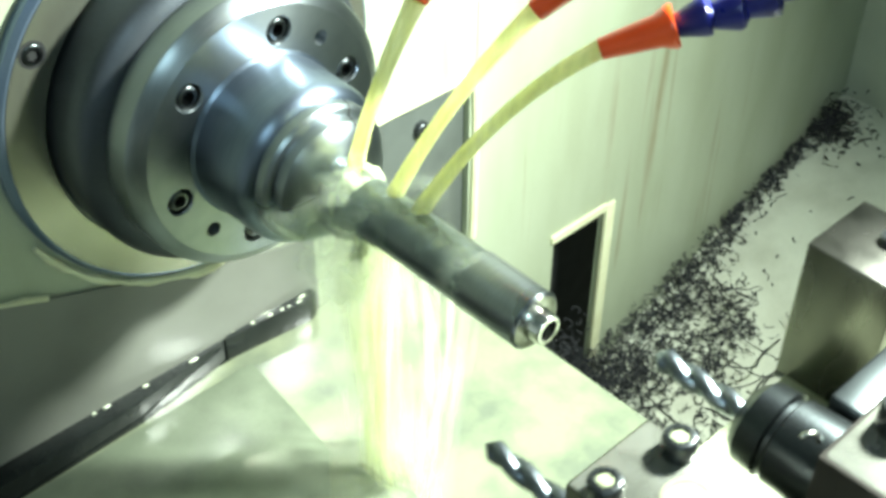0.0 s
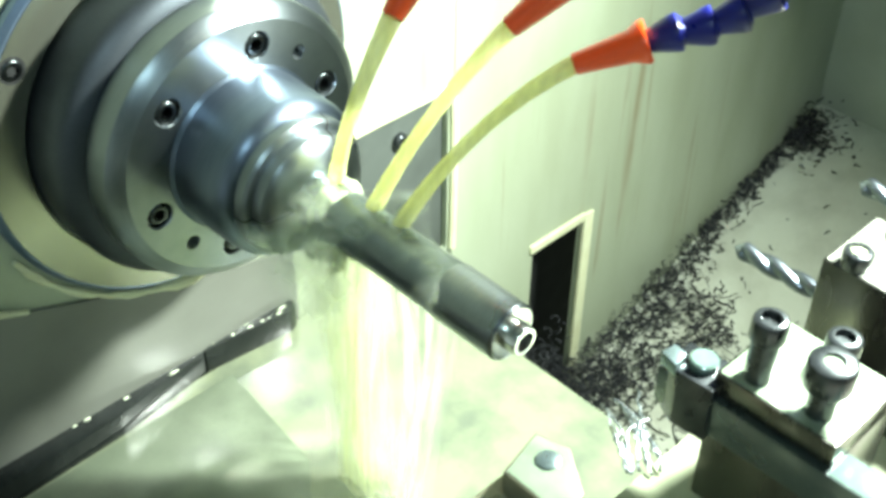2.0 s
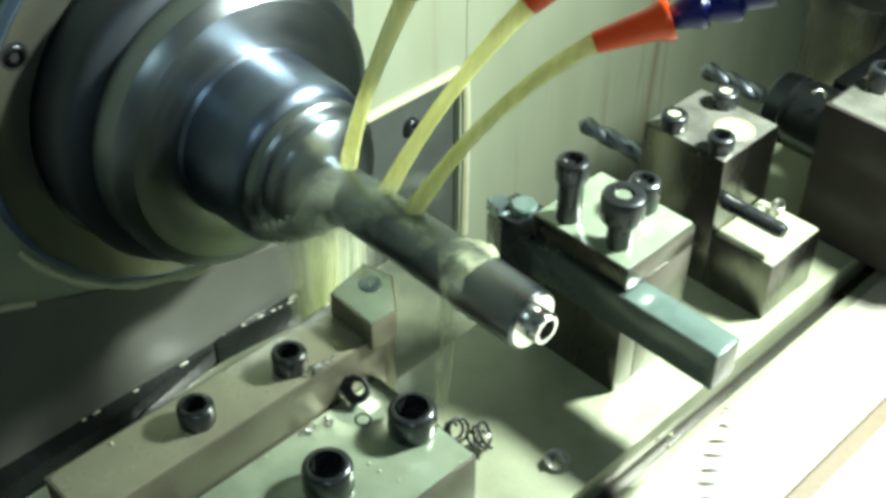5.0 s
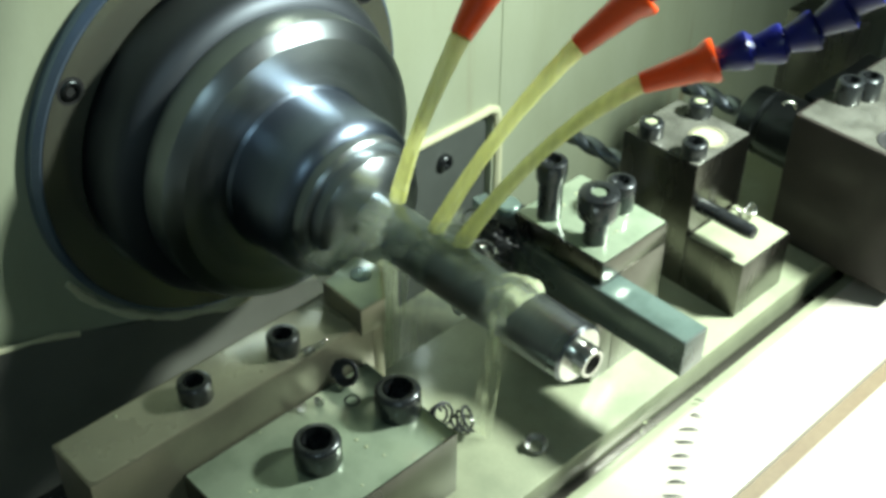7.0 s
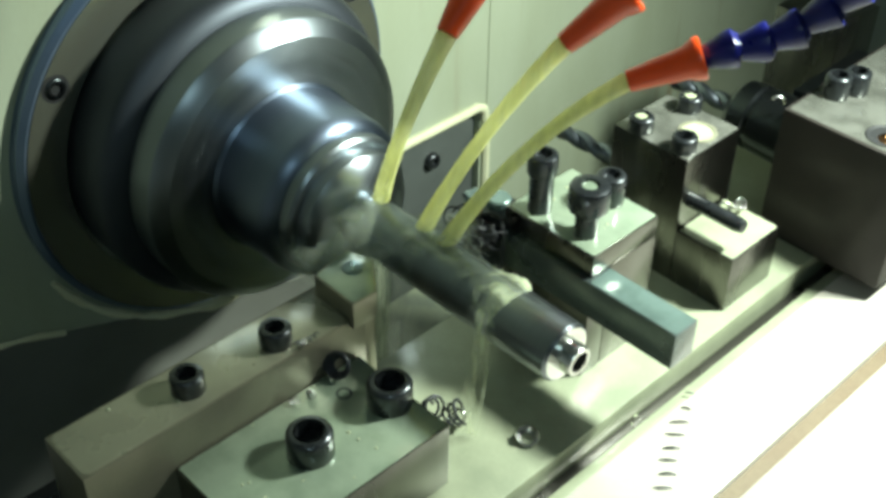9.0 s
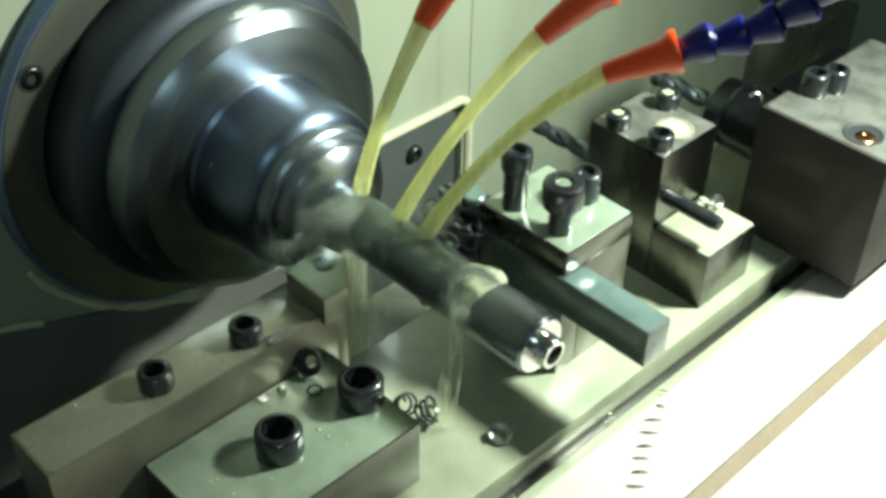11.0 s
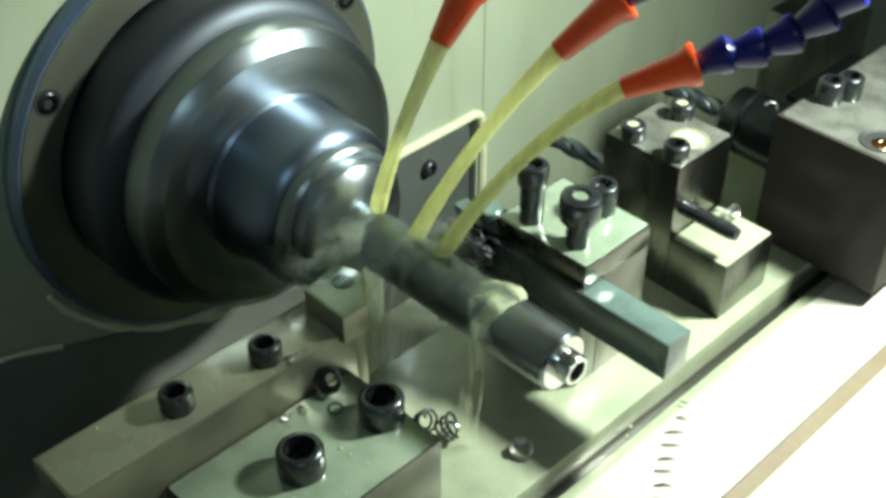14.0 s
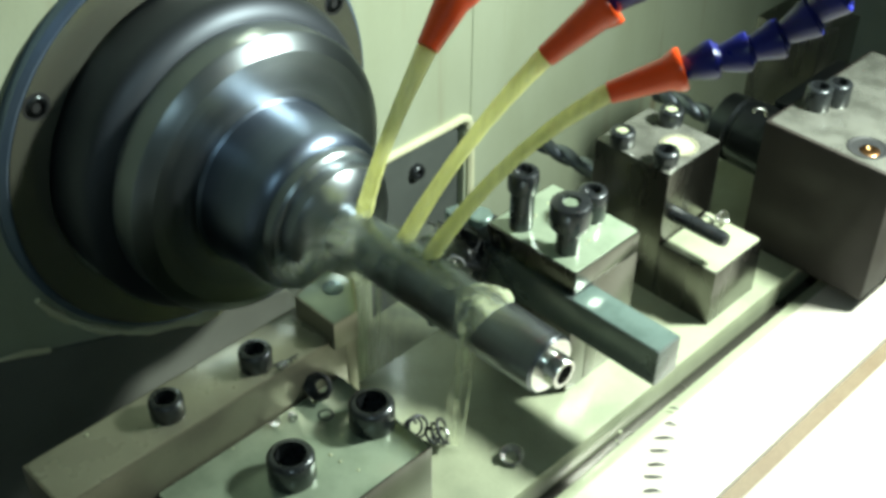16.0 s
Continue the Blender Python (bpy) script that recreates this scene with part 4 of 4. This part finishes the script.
for k in range(12):
    bm = bmesh.new()
    bmesh.ops.create_icosphere(bm, subdivisions=2, radius=rng.uniform(0.3, 0.8))
    x, a, r = rng.uniform(-14, 40), rng.uniform(3.3, 5.6), rng.uniform(16, 30)
    SPLASH.append(single("coolant_drop", bm, FOAM, "flying drop of pale coolant", "drop", (66 + x, r * math.cos(a), r * math.sin(a) * 0.8), "coolant drops"))


# ---- swarf and chips ----
def curl(bm, at, r, wire, turns, pitch, yaw, tilt, n=0, sides=5):
    n = n or max(8, int(turns * 10))
    m = Matrix.Rotation(yaw, 3, "Z") @ Matrix.Rotation(tilt, 3, "X")
    pts = []
    for i in range(n + 1):
        a = turns * 2 * math.pi * i / n
        rr = r * (0.7 + 0.5 * i / n)
        pts.append(Vector(at) + m @ Vector((rr * math.cos(a), rr * math.sin(a), pitch * i / n)))
    tube(bm, pts, wire, sides)


def chute_z(y):
    return -522 + (y - 150) * 217 / 550




def strand(bm, at, length, wire, yaw, lift, kink, n=6):
    """A short kinked strand of swarf that starts at a point."""
    p, way, pts = Vector(at), Vector((math.cos(yaw), math.sin(yaw), lift)).normalized(), []
    for i in range(n + 1):
        pts.append(p.copy())
        p += way * length / n
        way = (way + Vector((rng.gauss(0, kink), rng.gauss(0, kink), rng.gauss(0, kink * 0.6)))).normalized()
    for q in pts:
        q.z = max(q.z, chute_z(q.y) + 0.8)
        q.x = max(q.x, WALL_X + 1)
    tube(bm, pts, wire, 4)


bm = bmesh.new()
for k in range(2500):
    s = rng.random() ** 2.6
    y = 322 + 350 * s
    reach = 84 * (1 - s) ** 2.2 + 10 + (44 if s > 0.9 else 0)
    x = WALL_X + 2 + abs(rng.gauss(0, 0.5)) * reach
    pile = max(0, 1 - (x - WALL_X) / (reach + 1)) * (34 * (1 - s) + 6 + (16 if s > 0.9 else 0))
    at = (x, y, chute_z(y) + 1.5 + rng.random() * pile)
    if k % 3:
        strand(bm, at, rng.uniform(3, 11), rng.uniform(0.2, 0.6), rng.uniform(0, 6.3), rng.uniform(-0.5, 0.7), 0.55)
    else:
        curl(bm, at, rng.uniform(1.0, 3.0), rng.uniform(0.4, 0.9), rng.uniform(0.3, 1.2), rng.uniform(-4, 8), rng.uniform(0, 6.3), rng.uniform(-1.2, 1.2), 6, 4)
# dense clump in the far corner
for k in range(280):
    y = 655 + rng.gauss(0, 14)
    strand(bm, (WALL_X + 3 + abs(rng.gauss(0, 20)), min(y, 692), chute_z(y) + 1 + abs(rng.gauss(0, 13))), rng.uniform(4, 13), rng.uniform(0.4, 0.9), rng.uniform(0, 6.3), rng.uniform(-0.5, 0.5), 0.5)
# matted clumps strung out over the chute
for k in range(26):
    y = 345 + 130 * rng.random()
    x = WALL_X + 20 + rng.random() * 120 * (1 - (y - 345) / 260)
    for j in range(26):
        strand(bm, (x + rng.gauss(0, 9), y + rng.gauss(0, 12), chute_z(y) + 1 + rng.random() * 5), rng.uniform(4, 14), rng.uniform(0.3, 0.8), rng.uniform(0, 6.3), rng.uniform(-0.2, 0.5), 0.5)
for k in range(34):
    y = rng.uniform(340, 480)
    x = WALL_X + 16 + rng.random() * 140
    strand(bm, (x, y, chute_z(y) + 2), rng.uniform(30, 80), rng.uniform(0.35, 0.9), rng.uniform(0, 6.3), 0.05, 0.22, 14)
for k in range(80):
    y = rng.uniform(380, 680)
    x = WALL_X + rng.uniform(40, 420)
    strand(bm, (x, y, chute_z(y) + 0.8), rng.uniform(2, 7), 0.7, rng.uniform(0, 6.3), 0.1, 0.5, 4)
single("swarf_pile", bm, SWARF, "heap of fine dark curled swarf along the wall foot", "swarf", kind="stuff", smooth=180)
bm = bmesh.new()
for k in range(160):
    y, z = rng.uniform(CHUTE_HOLE[0] + 4, CHUTE_HOLE[1] - 3), -440 + abs(rng.gauss(0, 26))
    curl(bm, (WALL_X - rng.uniform(1, 12), y, z), rng.uniform(1.5, 5), 0.6, 0.8, 4, rng.uniform(0, 6.3), rng.uniform(-1, 1), 7, 4)
single("hole_swarf", bm, SWARF, "dark swarf choking the wall opening", "swarf", kind="stuff", smooth=180)

CHIPS = [((131, 207, 7), 3.4, 1.1, 0.45, 4, 0.5, 1.1), ((98, -51, -25.0), 4.7, 0.9, 4.6, 4.5, 0.4, 1.0), ((98, -68, -29.4), 1.5, 0.4, 2.5, 5, 1.2, 1.2), ((97, -77, -29.4), 1.2, 0.4, 2.2, 4, 2.0, 0.9), ((92, -64, -8), 1.4, 0.5, 2.5, 5, 0.3, 1.3),
         ((92, -57, -8), 1.0, 0.35, 3.0, 8, 0.2, 1.45), ((121, -28, -58), 5.2, 0.7, 2.8, 8, 0.9, 1.1), ((126, -18, -58), 5.0, 0.7, 2.6, 9, 2.2, 1.0), ((117, -20, -58), 4.6, 0.7, 2.6, 8, 1.5, 0.9),
         ((129, -12, -60), 4.0, 0.6, 2.2, 4, 0.1, 1.1), ((122, -34, -55), 4.0, 0.6, 3.0, 5, 0.5, 0.9), ((156, 2, -63.4), 4.2, 0.55, 3.6, 3.0, 0.7, 0.35),          ((138, 160, -30), 3.4, 0.6, 2.4, 5, 0.5, 1.2), ((141, 166, -30), 2.6, 0.6, 2.4, 5, 1.5, 0.8), ((112, 118, -62), 3.6, 0.6, 2.4, 5, 1.5, 0.8)]
for at, r, wire, turns, pitch, yaw, tilt in CHIPS:
    bm = bmesh.new()
    curl(bm, (0, 0, 0), r, wire, turns, pitch, yaw, tilt, 0, 6)
    single("metal_chip", bm, SWARF if r > 4.55 else CHIP, "dark curled metal chip lying on the tool slide" if r > 4.55 else "bright curled metal chip lying on the tool slide", "chip", at, "chips on the slide", slide=True, smooth=180)
# short dark slivers in a row on the way cover
for x, y, length, yaw in ((183, 82, 5, 0.9), (188, 73, 5, 0.8), (191, 64, 9, 0.6), (194, 57, 9, 0.5), (198, 49, 8, 0.6), (201, 43, 8, 0.5), (206, 36, 8, 0.65), (209, 29, 8, 0.5)):
    bm = bmesh.new()
    tube(bm, [(length * (u - 0.5), 0.9 * math.sin(u * 3 + yaw * 9), 0.3 + 0.5 * math.sin(u * 3.1)) for u in (0, 0.25, 0.5, 0.75, 1)], [0.15, 0.4, 0.45, 0.35, 0.1], 6)
    bmesh.ops.rotate(bm, verts=bm.verts, matrix=Matrix.Rotation(yaw, 3, "Z"))
    single("metal_sliver", bm, DARKSTEEL, "short dark metal sliver lying on the pale way cover", "chip", (x, y, -71.8), "slivers on the way cover", slide=True, smooth=180)
# black nest of swarf wound round the tip of the turning tool
bm = bmesh.new()
bmesh.ops.create_icosphere(bm, subdivisions=4, radius=1)
for v in bm.verts:
    n = v.co.copy()
    k = 1 + 0.35 * noise.noise(n * 1.8) + 0.3 * noise.noise(n * 5.0) + 0.12 * noise.noise(n * 13.0)
    v.co = Vector((n.x * 13 * k, n.y * 5 * k, n.z * 9 * k))
for k in range(46):
    c = Vector((rng.gauss(0, 6.5), rng.gauss(-2, 3.0), rng.gauss(0, 5.0)))
    curl(bm, c, rng.uniform(2.5, 7.5), rng.uniform(0.4, 0.9), rng.uniform(0.2, 0.6), rng.uniform(-5, 7), rng.uniform(0, 6.3), rng.uniform(-1.5, 1.5), 8, 5)
NEST = single("swarf_nest", bm, BURNT, "black tangled nest of swarf on the turning tool", "swarf", (88, 43, -8), kind="stuff", smooth=180)
NEST_STRANDS = []
for k in range(7):
    bm = bmesh.new()
    q = [Vector((rng.gauss(2, 6), -6 + rng.gauss(0, 1), rng.gauss(0, 4)))]
    for i in range(9):
        q.append(q[-1] + Vector((rng.gauss(0.8, 1.6), rng.gauss(-0.2, 0.6), rng.gauss(-0.4, 1.9))))
    tube(bm, q, 0.35, 5)
    NEST_STRANDS.append(single("stringy_chip", bm, CHIP, "thin bright stringy chip caught in the black swarf nest", "chip", (88, 43, -8), "chips on the tool", smooth=180))
# long stringy chips dragged by the table's corner
for k in range(12):
    bm = bmesh.new()
    p = Vector((74 + rng.uniform(-2, 10), 40 + rng.uniform(-10, 12), -62.6))
    pts = bezier((0, 0, 0), (rng.uniform(-12, -3), rng.uniform(2, 9), rng.uniform(1, 7)), (rng.uniform(-20, -8), rng.uniform(4, 18), rng.uniform(0, 9)), (rng.uniform(-34, -10), rng.uniform(6, 30), rng.uniform(0, 6)), 18)
    tube(bm, [q + Vector((0.5 * math.sin(i * 1.9 + k), 0.5 * math.cos(i * 1.9), 0.3 * math.sin(i * 2.7))) for i, q in enumerate(pts)], [0.75 - 0.02 * i for i in range(19)], 6)
    single("stringy_chip", bm, TURNED, "long grey stringy chip caught on the table corner", "chip", p, "chips on the slide", slide=True, smooth=180)


# ---- motion ----
def motions():
    # the nest lies on the table behind the tool until the cut begins, then winds up on its tip
    wound = random.Random(21)
    for_nest = [(0, 116, 108, -57), (4.9, 116, 108, -57), (5.5, 72, 92, -34), (6.2, 80, 48, -4), (6.6, 88, 37, -9)] + [(7 + k * 0.5, 88 + wound.gauss(0, 1.2), 37 + wound.gauss(0, 0.6), -9 + wound.gauss(0, 1.2)) for k in range(19)]
    rows = []
    for t, x, y, z in for_nest:
        k = max(0, min(len(TRAVEL) - 2, sum(1 for r in TRAVEL if r[0] <= t) - 1))
        (t0, x0, y0), (t1, x1, y1) = TRAVEL[k], TRAVEL[k + 1]
        u = (t - t0) / (t1 - t0)
        rows.append((t, pose((x + x0 + (x1 - x0) * u) * MM, (y + y0 + (y1 - y0) * u) * MM, z * MM, wound.gauss(0, 12) if t > 6 else 0, wound.gauss(0, 12) if t > 6 else 0, 0)))
    early = [(t, pose((116 + x) * MM, (108 + y) * MM, -57 * MM)) for t, x, y in TRAVEL if t < 4.9]
    for ob in (NEST, *NEST_STRANDS):
        walk(ob, early + [r for r in rows if r[0] > 4.6])
    for ob, at in SLIDE_THINGS:
        walk(ob, [(t, pose((at.x + x) * MM, (at.y + y) * MM, at.z * MM)) for t, x, y in TRAVEL])
    # the spindle starts just before three seconds and runs up to speed
    rows, angle, speed = [(0.0, 0.0)], 0.0, 0.0
    for k in range(87, 481):
        rows.append((k / 30, angle))
        speed = min(82.0, speed + 6.5)
        angle += speed
    for ob in (chuck, workpiece):
        walk(ob, [(t, Matrix.Rotation(radians(-a), 4, "X")) for t, a in rows])
    # jets flutter, the fall sways, and it draws back as the slide comes in
    shake = random.Random(9)
    steps = [k / 10 for k in range(161)]
    for ob, at in JETS:
        walk(ob, [(t, pose(at[0] * MM, at[1] * MM, at[2] * MM, shake.gauss(0, 0.35), shake.gauss(0, 0.35), shake.gauss(0, 0.35))) for t in steps])
    for ob in FALLS:
        at = ob.location.copy()
        walk(ob, [(t, pose(at.x + (0.040 + (at.x - 0.074) * 0.2 - at.x) * min(1, max(0, (t - 3.7) / 1.0)) + shake.gauss(0, 0.0012), at.y + shake.gauss(0, 0.0012), at.z, 0, 0, shake.gauss(0, 2.5))) for t in steps])
    for ob in SPLASH:
        at, base = ob.location.copy(), ob.rotation_euler.to_matrix().to_4x4()
        back = Vector((-0.035, 0, 0.012)) if -0.05 < at.z < -0.01 else Vector()
        walk(ob, [(t, Matrix.Translation(at + back * min(1, max(0, (t - 3.7) / 1.0)) + Vector((shake.gauss(0, 0.0012), shake.gauss(0, 0.0012), shake.gauss(0, 0.0010)))) @ base @ pose(0, 0, 0, shake.gauss(0, 3), 0, shake.gauss(0, 3))) for t in steps])
    # foam runs out along the bar to the shoulder once the tool is cutting
    for_foam = [(0, 66.0), (3.3, 66.0), (4.0, 138.0), (7, 140.0), (16, 139.0)]
    walk(FOAM_RING, [(t, pose(x * MM, 0, 0)) for t, x in for_foam])
    # its trickle falls within the main fall until then
    walk(FOAM_RUN, [(t, pose(x * MM, (14 if t < 3.5 else 0) * MM, 0)) for t, x in for_foam])


motions()
